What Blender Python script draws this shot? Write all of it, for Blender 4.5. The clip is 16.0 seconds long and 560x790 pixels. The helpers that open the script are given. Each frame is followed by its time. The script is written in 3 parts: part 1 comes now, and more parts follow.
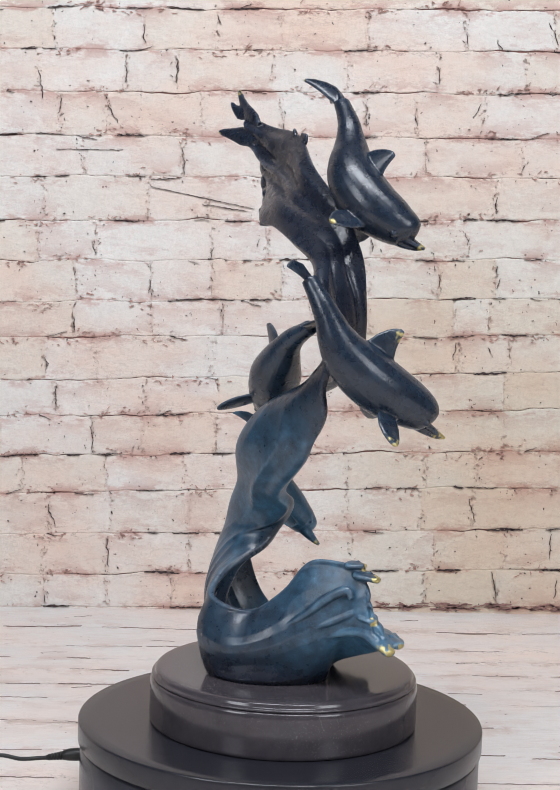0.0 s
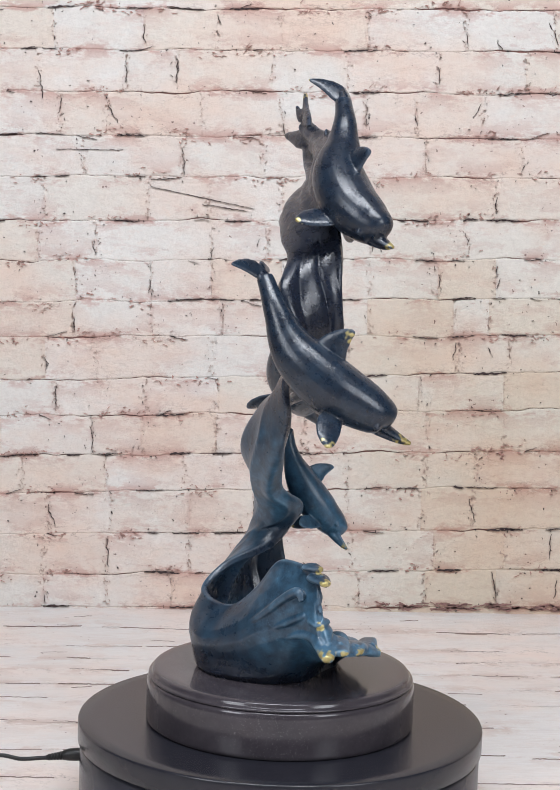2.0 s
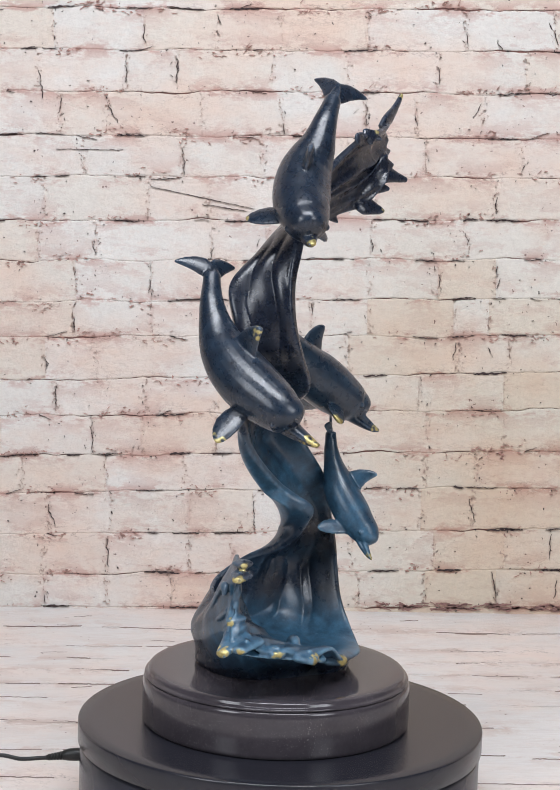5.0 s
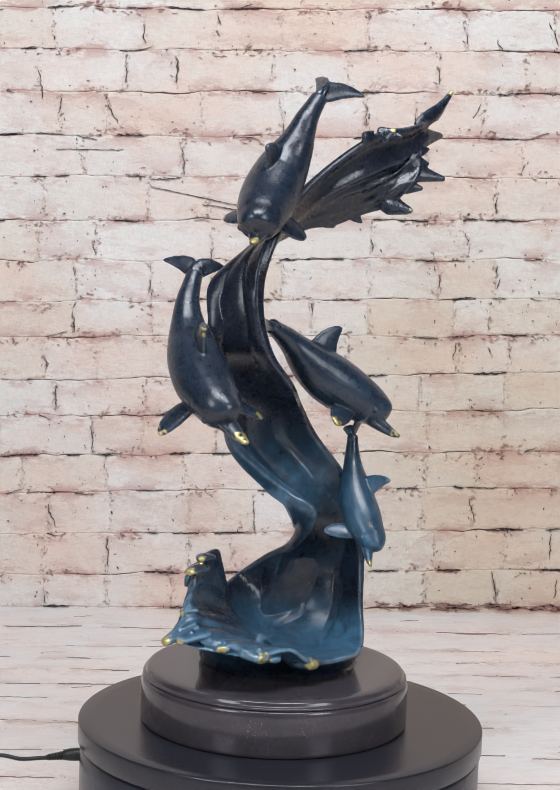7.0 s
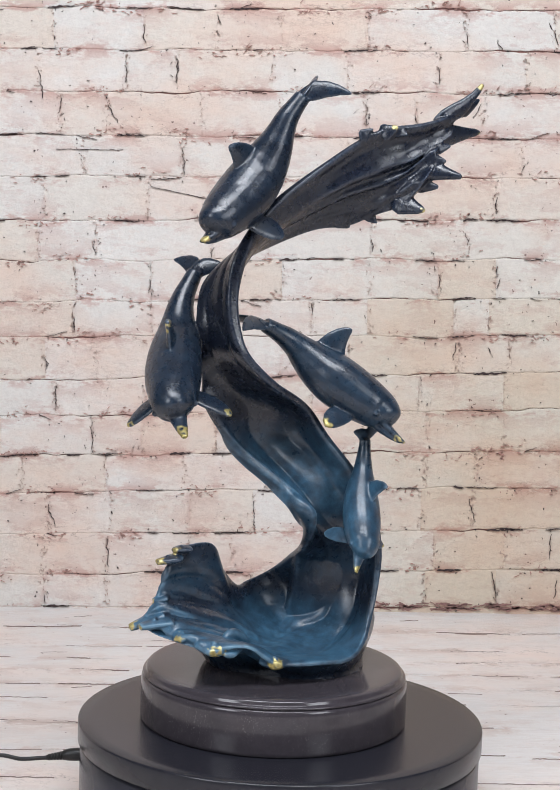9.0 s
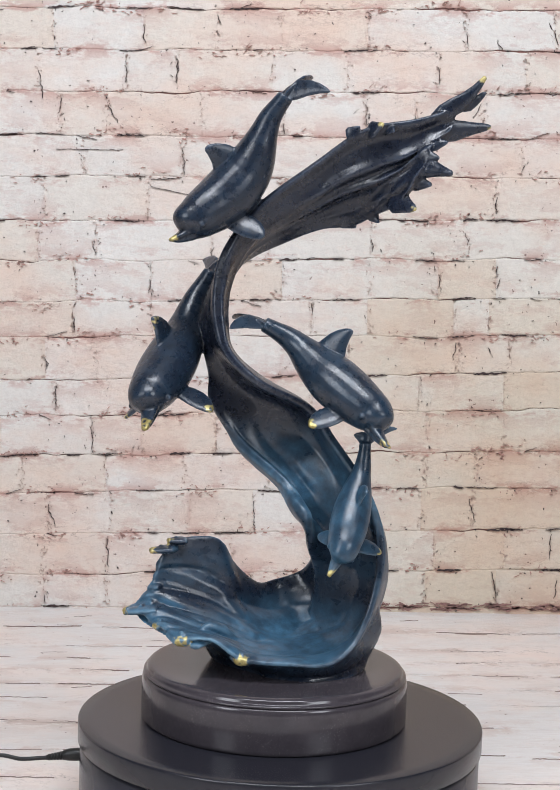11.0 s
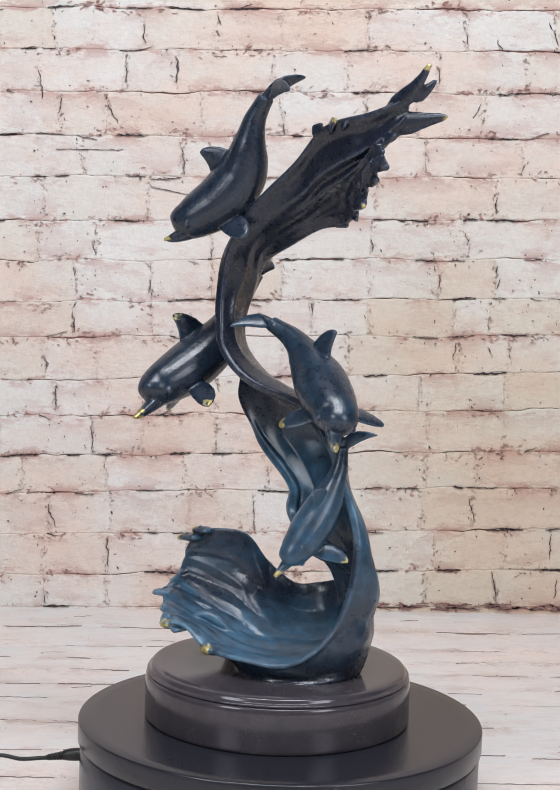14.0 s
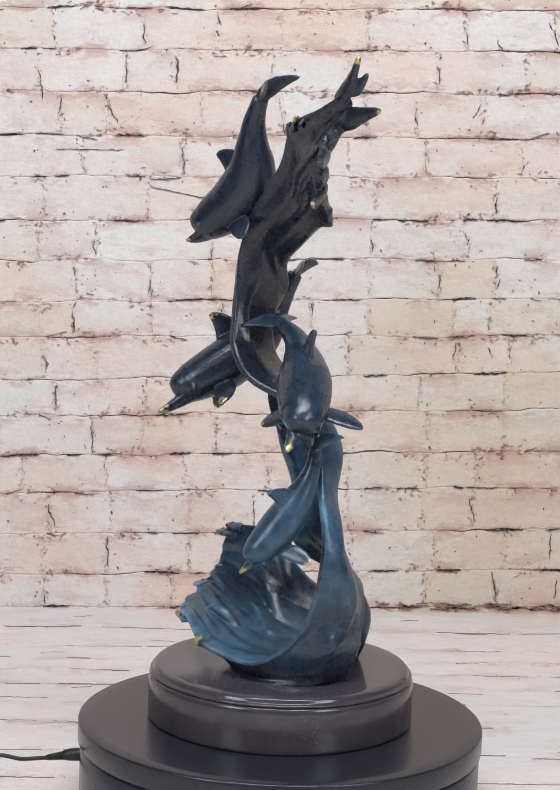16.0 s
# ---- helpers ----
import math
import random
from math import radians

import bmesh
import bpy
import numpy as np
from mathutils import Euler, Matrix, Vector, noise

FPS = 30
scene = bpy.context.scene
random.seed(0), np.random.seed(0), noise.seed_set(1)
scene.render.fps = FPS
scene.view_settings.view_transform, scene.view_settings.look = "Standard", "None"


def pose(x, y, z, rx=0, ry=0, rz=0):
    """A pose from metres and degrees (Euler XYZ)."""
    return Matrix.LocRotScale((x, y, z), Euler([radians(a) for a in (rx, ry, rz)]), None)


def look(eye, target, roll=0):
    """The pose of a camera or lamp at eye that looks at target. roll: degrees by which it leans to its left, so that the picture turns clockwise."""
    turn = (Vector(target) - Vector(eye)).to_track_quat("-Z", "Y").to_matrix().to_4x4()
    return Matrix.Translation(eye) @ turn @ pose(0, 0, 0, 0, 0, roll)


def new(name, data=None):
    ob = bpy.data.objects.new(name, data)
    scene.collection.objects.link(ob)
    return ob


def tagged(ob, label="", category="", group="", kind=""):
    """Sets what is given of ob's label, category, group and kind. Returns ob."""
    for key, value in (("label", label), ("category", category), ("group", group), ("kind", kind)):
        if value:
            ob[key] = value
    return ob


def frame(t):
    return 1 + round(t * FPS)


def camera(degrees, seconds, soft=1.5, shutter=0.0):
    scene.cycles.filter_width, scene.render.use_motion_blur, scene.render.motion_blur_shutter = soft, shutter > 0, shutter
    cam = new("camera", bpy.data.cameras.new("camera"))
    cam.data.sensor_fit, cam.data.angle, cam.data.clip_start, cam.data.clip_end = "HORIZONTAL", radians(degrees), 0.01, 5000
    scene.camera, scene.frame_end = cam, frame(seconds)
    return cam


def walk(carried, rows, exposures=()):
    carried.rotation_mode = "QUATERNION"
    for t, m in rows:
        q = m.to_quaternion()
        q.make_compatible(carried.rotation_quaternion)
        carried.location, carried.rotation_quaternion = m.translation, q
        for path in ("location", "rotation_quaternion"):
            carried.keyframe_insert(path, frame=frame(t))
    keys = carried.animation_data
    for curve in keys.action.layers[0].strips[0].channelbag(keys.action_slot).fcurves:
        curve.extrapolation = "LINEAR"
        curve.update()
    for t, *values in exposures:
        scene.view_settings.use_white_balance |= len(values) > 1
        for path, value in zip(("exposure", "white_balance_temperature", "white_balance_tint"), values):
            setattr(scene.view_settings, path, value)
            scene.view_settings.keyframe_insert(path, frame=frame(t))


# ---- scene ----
from mathutils.kdtree import KDTree

# ---------- camera: still, a little above the turntable, leaning slightly to its left ----------
cam = camera(20.38, 16.0, soft=0.85)
EYE = (0.0, -1.2251, 0.3796)
AIM = (EYE[0] - math.sin(radians(0.43)) * math.cos(radians(5.58)),
       EYE[1] + math.cos(radians(0.43)) * math.cos(radians(5.58)),
       EYE[2] - math.sin(radians(5.58)))
walk(cam, [(0.0, look(EYE, AIM, 1.97)), (16.0, look(EYE, AIM, 1.97))])

# ---------- light: bright studio room with a ceiling panel and two softboxes ----------
world = bpy.data.worlds.new("studio_air")
world.use_nodes = True
world.node_tree.nodes["Background"].inputs[0].default_value = (0.9, 0.95, 1.0, 1)
world.node_tree.nodes["Background"].inputs[1].default_value = 0.15
scene.world = world
scene.view_settings.exposure = 0.0


def area_lamp(name, eye, target, w, h, power, colour=(1, 1, 1)):
    lamp = bpy.data.lights.new(name, "AREA")
    lamp.shape, lamp.size, lamp.size_y, lamp.energy, lamp.color = "RECTANGLE", w, h, power, colour
    ob = new(name, lamp)
    ob.matrix_world = look(eye, target)
    return ob


area_lamp("ceiling_panel_light", (0.0, -0.75, 1.75), (0.0, 0.25, 0.1), 1.3, 0.42, 28.5, (0.95, 0.99, 1.06))
area_lamp("softbox_light_west", (-1.15, -1.35, 0.95), (0, 0.4, 0.2), 0.55, 0.8, 10.4, (0.95, 0.99, 1.06))
area_lamp("softbox_light_east", (1.15, -1.35, 0.95), (0, 0.4, 0.2), 0.55, 0.8, 10.0, (0.95, 0.99, 1.06))

# ---------- small mesh helpers ----------


def spline(points, n):
    """n points along a Catmull-Rom curve through the given points (any dimension)."""
    p = np.array(points, float)
    p = np.vstack([2 * p[0] - p[1], p, 2 * p[-1] - p[-2]])
    out = []
    for s in np.linspace(0, len(p) - 3 - 1e-9, n):
        i = int(s)
        f = s - i
        a, b, c, d = p[i], p[i + 1], p[i + 2], p[i + 3]
        out.append(0.5 * (2 * b + (c - a) * f + (2 * a - 5 * b + 4 * c - d) * f ** 2 + (3 * b - a - 3 * c + d) * f ** 3))
    return np.array(out)


def unit(v):
    return v / max(np.linalg.norm(v), 1e-9)


class Soup:
    """Vertices and faces gathered for one mesh, with a tint value for each vertex."""

    def __init__(self):
        self.v, self.f, self.tint = [], [], []

    def grid(self, rings, closed=True, caps=True, tint=0.0):
        base, n, m = len(self.v), len(rings[0]), len(rings)
        for r in rings:
            self.v += [tuple(q) for q in r]
        self.tint += [tint] * (n * m)
        for i in range(m - 1):
            for j in range(n if closed else n - 1):
                k = (j + 1) % n
                self.f.append((base + i * n + j, base + i * n + k, base + (i + 1) * n + k, base + (i + 1) * n + j))
        if caps == "strip":
            # the two halves of each end ring run side by side: close them with a strip
            for first in (base, base + (m - 1) * n):
                for j in range(n // 2 - 1):
                    self.f.append((first + j, first + j + 1, first + n - 2 - j, first + n - 1 - j))
        elif caps:
            self.f.append(tuple(base + j for j in range(n))[::-1])
            self.f.append(tuple(base + (m - 1) * n + j for j in range(n)))

    def tube(self, points, radii, up, wide=1.0, tall=1.0, n=20, steps=0, tint=0.0):
        """A tapering tube along a curve; up gives the side that its height is measured to."""
        pts = spline(points, steps or len(points) * 6)
        rad = np.clip(spline([[r] for r in radii], len(pts))[:, 0], 0.0003, 1)
        rings = []
        for i, p in enumerate(pts):
            tan = unit(pts[min(i + 1, len(pts) - 1)] - pts[max(i - 1, 0)])
            u = unit(np.array(up) - tan * np.dot(up, tan))
            s = np.cross(tan, u)
            rings.append([p + rad[i] * (wide * s * math.cos(a) + tall * u * math.sin(a))
                          for a in np.linspace(0, 2 * math.pi, n, endpoint=False)])
        self.grid(rings, tint=tint)

    def sheet(self, rows, thick, n_across, n_along, ripple=None, tint=0.0):
        """A solid sheet lofted through rows of points, with a thickness for each row."""
        across = [spline(r, n_across) for r in rows]
        surf = np.array([spline([a[j] for a in across], n_along) for j in range(n_across)]).transpose(1, 0, 2)
        th = spline([[t] for t in thick], n_along)[:, 0]
        du = np.gradient(surf, axis=0)
        dv = np.gradient(surf, axis=1)
        nor = np.cross(du, dv)
        nor /= np.maximum(np.linalg.norm(nor, axis=2, keepdims=True), 1e-9)
        rings = []
        for i in range(n_along):
            s = i / (n_along - 1)
            front, back = [], []
            for j in range(n_across):
                c = j / (n_across - 1)
                edge = 0.45 + 0.55 * math.sqrt(max(0.0, 1 - (2 * c - 1) ** 4))
                p = surf[i, j] + nor[i, j] * (ripple(s, c) if ripple else 0)
                front.append(p + nor[i, j] * th[i] * edge / 2)
                back.append(p - nor[i, j] * th[i] * edge / 2)
            rings.append(front + back[::-1])
        self.grid(rings, caps="strip", tint=tint)

    def ball(self, centre, r, tint=0.0):
        c = np.array(centre)
        rings = []
        for b in np.linspace(-1.5, 1.5, 7):
            rings.append([c + r * np.array((math.cos(b) * math.cos(a), math.cos(b) * math.sin(a), math.sin(b)))
                          for a in np.linspace(0, 2 * math.pi, 10, endpoint=False)])
        self.grid(rings, tint=tint)

    def fin(self, root, tip, chord, width_dir, thick, sweep=0.0, tint=0.0, shape=(1.0, 1.0, 0.92, 0.78, 0.55, 0.3, 0.1)):
        """A flat tapering fin from root to tip, swept back along chord."""
        root, tip, chord = np.array(root), np.array(tip), np.array(chord, float)
        length = np.linalg.norm(tip - root)
        axis = unit(tip - root)
        c = unit(chord - axis * np.dot(chord, axis))
        flat = np.cross(axis, c)
        rings = []
        for s, w in zip((-0.25, 0.0, 0.25, 0.5, 0.75, 0.92, 1.0), shape):
            p = root + axis * length * s + c * sweep * length * (s * s - s)
            half = width_dir * w
            rings.append([p + c * half * math.cos(a) + flat * thick * (0.45 + 0.55 * w) * math.sin(a)
                          for a in np.linspace(0, 2 * math.pi, 14, endpoint=False)])
        self.grid(rings, tint=tint)


def part(name, bm, material, parent=None, label=""):
    me = bpy.data.meshes.new(name)
    bm.to_mesh(me)
    bm.free()
    me.materials.append(material)
    ob = new(name, me)
    if parent:
        ob.parent = parent
    return tagged(ob, label)


def lathe(profile, n=128, smooth=True):
    """A closed round body from (radius, height) pairs, bottom to top."""
    bm = bmesh.new()
    rings = []
    for r, z in profile:
        rings.append([bm.verts.new((r * math.cos(2 * math.pi * k / n), r * math.sin(2 * math.pi * k / n), z)) for k in range(n)])
    for a, b in zip(rings, rings[1:]):
        for k in range(n):
            face = bm.faces.new((a[k], a[(k + 1) % n], b[(k + 1) % n], b[k]))
            face.smooth = smooth
    bm.faces.new(rings[0][::-1])
    bm.faces.new(rings[-1])
    return bm


# ---------- materials ----------


def material(name):
    m = bpy.data.materials.new(name)
    m.use_nodes = True
    return m, m.node_tree.nodes, m.node_tree.links, m.node_tree.nodes["Principled BSDF"]


def texture(nodes, links, scale, detail=6.0, rough=0.6, coord="Object", stretch=(1, 1, 1)):
    tc = nodes.new("ShaderNodeNewGeometry" if coord == "Position" else "ShaderNodeTexCoord")
    mp = nodes.new("ShaderNodeMapping")
    mp.inputs["Scale"].default_value = stretch
    no = nodes.new("ShaderNodeTexNoise")
    no.inputs["Scale"].default_value, no.inputs["Detail"].default_value, no.inputs["Roughness"].default_value = scale, detail, rough
    links.new(tc.outputs[coord], mp.inputs["Vector"])
    links.new(mp.outputs[0], no.inputs["Vector"])
    return no.outputs["Fac"]


def ramp(nodes, links, fac, stops):
    r = nodes.new("ShaderNodeValToRGB")
    while len(r.color_ramp.elements) < len(stops):
        r.color_ramp.elements.new(0.5)
    for e, (pos, col) in zip(r.color_ramp.elements, stops):
        e.position, e.color = pos, (*col, 1) if len(col) == 3 else col
    links.new(fac, r.inputs[0])
    return r.outputs[0]


def mix(nodes, links, fac, a, b, blend="MIX"):
    m = nodes.new("ShaderNodeMix")
    m.data_type, m.blend_type = "RGBA", blend
    for socket, value in ((m.inputs[0], fac), (m.inputs[6], a), (m.inputs[7], b)):
        if isinstance(value, (int, float)):
            socket.default_value = value
        elif isinstance(value, tuple):
            socket.default_value = (*value, 1)
        else:
            links.new(value, socket)
    return m.outputs[2]


def bump(nodes, links, bsdf, height, strength, distance):
    b = nodes.new("ShaderNodeBump")
    b.inputs["Strength"].default_value, b.inputs["Distance"].default_value = strength, distance
    links.new(height, b.inputs["Height"])
    links.new(b.outputs[0], bsdf.inputs["Normal"])


def bronze_material():
    m, nodes, links, bsdf = material("patinated_bronze")
    tint = nodes.new("ShaderNodeAttribute")
    tint.attribute_name = "tint"
    gold = nodes.new("ShaderNodeAttribute")
    gold.attribute_name = "gold"
    rub = nodes.new("ShaderNodeAttribute")
    rub.attribute_name = "rub"
    mottle = ramp(nodes, links, texture(nodes, links, 90, 9, 0.75), [(0.35, (0, 0, 0)), (0.7, (1, 1, 1))])
    grain = ramp(nodes, links, texture(nodes, links, 900, 3, 0.6), [(0.40, (0, 0, 0)), (0.66, (1, 1, 1))])
    dark = mix(nodes, links, mottle, (0.0040, 0.0034, 0.0068), (0.0100, 0.0098, 0.0200))
    dark = mix(nodes, links, mix(nodes, links, 0.55, (0, 0, 0), grain), dark, (0.017, 0.027, 0.050))
    blue = mix(nodes, links, mottle, (0.015, 0.054, 0.104), (0.060, 0.168, 0.275))
    blue = mix(nodes, links, mix(nodes, links, 0.35, (0, 0, 0), grain), blue, (0.075, 0.155, 0.215))
    body = mix(nodes, links, tint.outputs["Fac"], dark, blue)
    # the patina is rubbed to a paler blue-grey on the ridges, most where it is blue
    worn = mix(nodes, links, tint.outputs["Fac"], (0.060, 0.078, 0.120), (0.20, 0.35, 0.47))
    body = mix(nodes, links, mix(nodes, links, 0.85, (0, 0, 0), rub.outputs["Color"]), body, worn)
    chalk = ramp(nodes, links, texture(nodes, links, 210, 6, 0.75), [(0.60, (0, 0, 0)), (0.78, (1, 1, 1))])
    body = mix(nodes, links, mix(nodes, links, 1.0, chalk, tint.outputs["Color"], "MULTIPLY"), body, (0.14, 0.25, 0.32))
    col = mix(nodes, links, gold.outputs["Fac"], body, mix(nodes, links, mottle, (0.42, 0.34, 0.11), (0.86, 0.76, 0.40)))
    links.new(col, bsdf.inputs["Base Color"])
    links.new(gold.outputs["Fac"], bsdf.inputs["Metallic"])
    bsdf.inputs["Specular IOR Level"].default_value = 0.62
    rough = ramp(nodes, links, texture(nodes, links, 160, 4), [(0.3, (0.21,) * 3), (0.75, (0.37,) * 3)])
    rough = mix(nodes, links, tint.outputs["Fac"], rough, (0.35, 0.35, 0.35))
    links.new(mix(nodes, links, gold.outputs["Fac"], rough, (0.5, 0.5, 0.5)), bsdf.inputs["Roughness"])
    bump(nodes, links, bsdf, texture(nodes, links, 140, 7, 0.62), 0.17, 0.0015)
    return m


def plain(name, colour, rough, variation=0.25, scale=60, relief=0.05, metal=0.0):
    m, nodes, links, bsdf = material(name)
    fac = texture(nodes, links, scale, 6)
    links.new(mix(nodes, links, fac, tuple(c * (1 - variation) for c in colour), tuple(c * (1 + variation) for c in colour)), bsdf.inputs["Base Color"])
    bsdf.inputs["Roughness"].default_value, bsdf.inputs["Metallic"].default_value = rough, metal
    bump(nodes, links, bsdf, texture(nodes, links, scale * 4, 4), relief, 0.001)
    return m


BRONZE = bronze_material()


def stone_material():
    m, nodes, links, bsdf = material("black_polished_stone")
    cloud = mix(nodes, links, texture(nodes, links, 34, 9, 0.78), (0.018, 0.016, 0.021), (0.094, 0.081, 0.092))
    specks = ramp(nodes, links, texture(nodes, links, 900, 2, 0.5), [(0.63, (0, 0, 0)), (0.71, (1, 1, 1))])
    patches = ramp(nodes, links, texture(nodes, links, 24, 3, 0.6), [(0.46, (0, 0, 0)), (0.64, (1, 1, 1))])
    links.new(mix(nodes, links, mix(nodes, links, 1.0, specks, patches, "MULTIPLY"), cloud, (0.21, 0.19, 0.195)), bsdf.inputs["Base Color"])
    bsdf.inputs["Roughness"].default_value = 0.14
    bump(nodes, links, bsdf, texture(nodes, links, 400, 3), 0.02, 0.0005)
    return m


STONE = stone_material()
BLACK_TOP = plain("black_satin_board", (0.020, 0.020, 0.027), 0.26, 0.2, 90, 0.03)
BLACK_BODY = plain("black_satin_plastic", (0.042, 0.043, 0.054), 0.27, 0.2, 90, 0.02)
RUBBER = plain("black_cable_rubber", (0.012, 0.012, 0.012), 0.4, 0.2, 200, 0.02)


def whitewash_material(name, clean, worn, bare, grain, toned=False):
    """Thin white limewash over pink brick or board: worn patches, rubbed edges, pits and brush grain."""
    m, nodes, links, bsdf = material(name)
    big = ramp(nodes, links, texture(nodes, links, 5.5, 5, 0.6, "Position", (1, 1, 1.6)), [(0.42, (0, 0, 0)), (0.68, (1, 1, 1))])
    mid = ramp(nodes, links, texture(nodes, links, 24, 9, 0.72, "Position", (0.6, 1, 1.5)), [(0.495, (0, 0, 0)), (0.56, (1, 1, 1))])
    fine = texture(nodes, links, 190, 8, 0.8, "Position", grain)
    wear = nodes.new("ShaderNodeAttribute")
    wear.attribute_name = "wear"
    base = mix(nodes, links, fine, tuple(c * 0.74 for c in clean), tuple(min(0.92, c * 1.20) for c in clean))
    # each piece takes the wash a little differently
    piece = nodes.new("ShaderNodeObjectInfo")
    tone = ramp(nodes, links, piece.outputs["Random"], [(0.0, (1.04, 1.05, 1.06)), (0.45, (1, 1, 1)), (0.7, (1.0, 0.97, 0.93)), (1.0, (0.98, 0.91, 0.85))])
    if toned:
        base = mix(nodes, links, 1.0, base, tone, "MULTIPLY")
    chips = ramp(nodes, links, texture(nodes, links, 75, 7, 0.7, "Position", (0.7, 1, 1.2)), [(0.60, (0, 0, 0)), (0.62, (1, 1, 1)), (0.66, (1, 1, 1)), (0.70, (0.35,) * 3)])
    base = mix(nodes, links, mix(nodes, links, 0.16, (0, 0, 0), chips), base, worn)
    col = mix(nodes, links, mix(nodes, links, 0.8, (0, 0, 0), big), base, worn)
    rub = mix(nodes, links, 1.0, wear.outputs["Color"], mid, "MULTIPLY")
    col = mix(nodes, links, mix(nodes, links, 0.7, (0, 0, 0), rub), col, bare)
    veins = ramp(nodes, links, texture(nodes, links, 34, 6, 0.62, "Position", (0.6, 1, 1.5)), [(0.485, (0, 0, 0)), (0.5, (1, 1, 1)), (0.515, (0, 0, 0))])
    col = mix(nodes, links, mix(nodes, links, 0.75, (0, 0, 0), mix(nodes, links, 1.0, mix(nodes, links, 1.0, veins, wear.outputs["Color"], "MULTIPLY"), big, "MULTIPLY")), col, tuple(c * 0.45 for c in bare))
    pits = ramp(nodes, links, texture(nodes, links, 190, 2, 0.5, "Position"), [(0.70, (0, 0, 0)), (0.745, (1, 1, 1))])
    col = mix(nodes, links, mix(nodes, links, 1.0, pits, mid, "MULTIPLY"), col, (0.22, 0.14, 0.12))
    if toned:
        # a slightly darker, tanner tone low on the east side of the wall
        geo = nodes.new("ShaderNodeNewGeometry")
        xyz = nodes.new("ShaderNodeSeparateXYZ")
        links.new(geo.outputs["Position"], xyz.inputs[0])
        fields = []
        for socket, lo, hi in (("X", -0.02, 0.18), ("Z", 0.54, 0.18)):
            mr = nodes.new("ShaderNodeMapRange")
            mr.interpolation_type = "SMOOTHSTEP"
            mr.inputs["From Min"].default_value, mr.inputs["From Max"].default_value = lo, hi
            links.new(xyz.outputs[socket], mr.inputs["Value"])
            fields.append(mr.outputs[0])
        tan_mask = mix(nodes, links, 1.0, fields[0], fields[1], "MULTIPLY")
        cloud = ramp(nodes, links, texture(nodes, links, 9, 6, 0.6, "Position"), [(0.25, (0.55,) * 3), (0.6, (1, 1, 1))])
        tan_mask = mix(nodes, links, 1.0, tan_mask, cloud, "MULTIPLY")
        col = mix(nodes, links, tan_mask, col, mix(nodes, links, 1.0, col, (0.88, 0.84, 0.75), "MULTIPLY"))
    links.new(col, bsdf.inputs["Base Color"])
    bsdf.inputs["Roughness"].default_value = 0.85
    bump(nodes, links, bsdf, texture(nodes, links, 60, 9, 0.7, "Position", grain), 0.8, 0.003)
    return m


WHITEWASH = whitewash_material("whitewashed_brick", (0.80, 0.740, 0.695), (0.78, 0.585, 0.48), (0.50, 0.25, 0.21), (1, 1, 1.4), True)
PLANK = whitewash_material("whitewashed_plank", (0.92, 0.835, 0.78), (0.90, 0.75, 0.675), (0.64, 0.50, 0.44), (0.25, 1.6, 1))
MORTAR = plain("dark_pink_mortar", (0.30, 0.17, 0.15), 0.9, 0.4, 60, 0.4)
GRAIN = plain("brown_board_grain", (0.27, 0.19, 0.165), 0.95, 0.4, 80, 0.3)
FLAKE = plain("bare_pink_brick", (0.46, 0.27, 0.23), 0.95, 0.45, 120, 0.4)
CRUMB = plain("pale_crumbled_wash", (0.50, 0.36, 0.31), 0.95, 0.4, 120, 0.4)
CRACK = plain("dark_crack", (0.06, 0.04, 0.04), 0.95, 0.3, 80, 0.3)
PAINT = plain("grey_studio_paint", (0.06, 0.06, 0.063), 0.8, 0.03, 4, 0.02)

# ---------- setting ----------
FLOOR_Z = -0.075
WALL_Y = 0.676
# ---------- the sculpture ----------


FLUKE = (0.4, 0.7, 0.88, 0.72, 0.48, 0.26, 0.08)
LEAF = (0.6, 0.7, 0.95, 1.0, 0.82, 0.5, 0.15)


GIRTH = [(0.0, 0.32), (0.12, 0.39), (0.28, 0.58), (0.44, 0.88), (0.60, 1.08), (0.76, 1.10), (0.90, 0.98), (1.0, 0.84)]


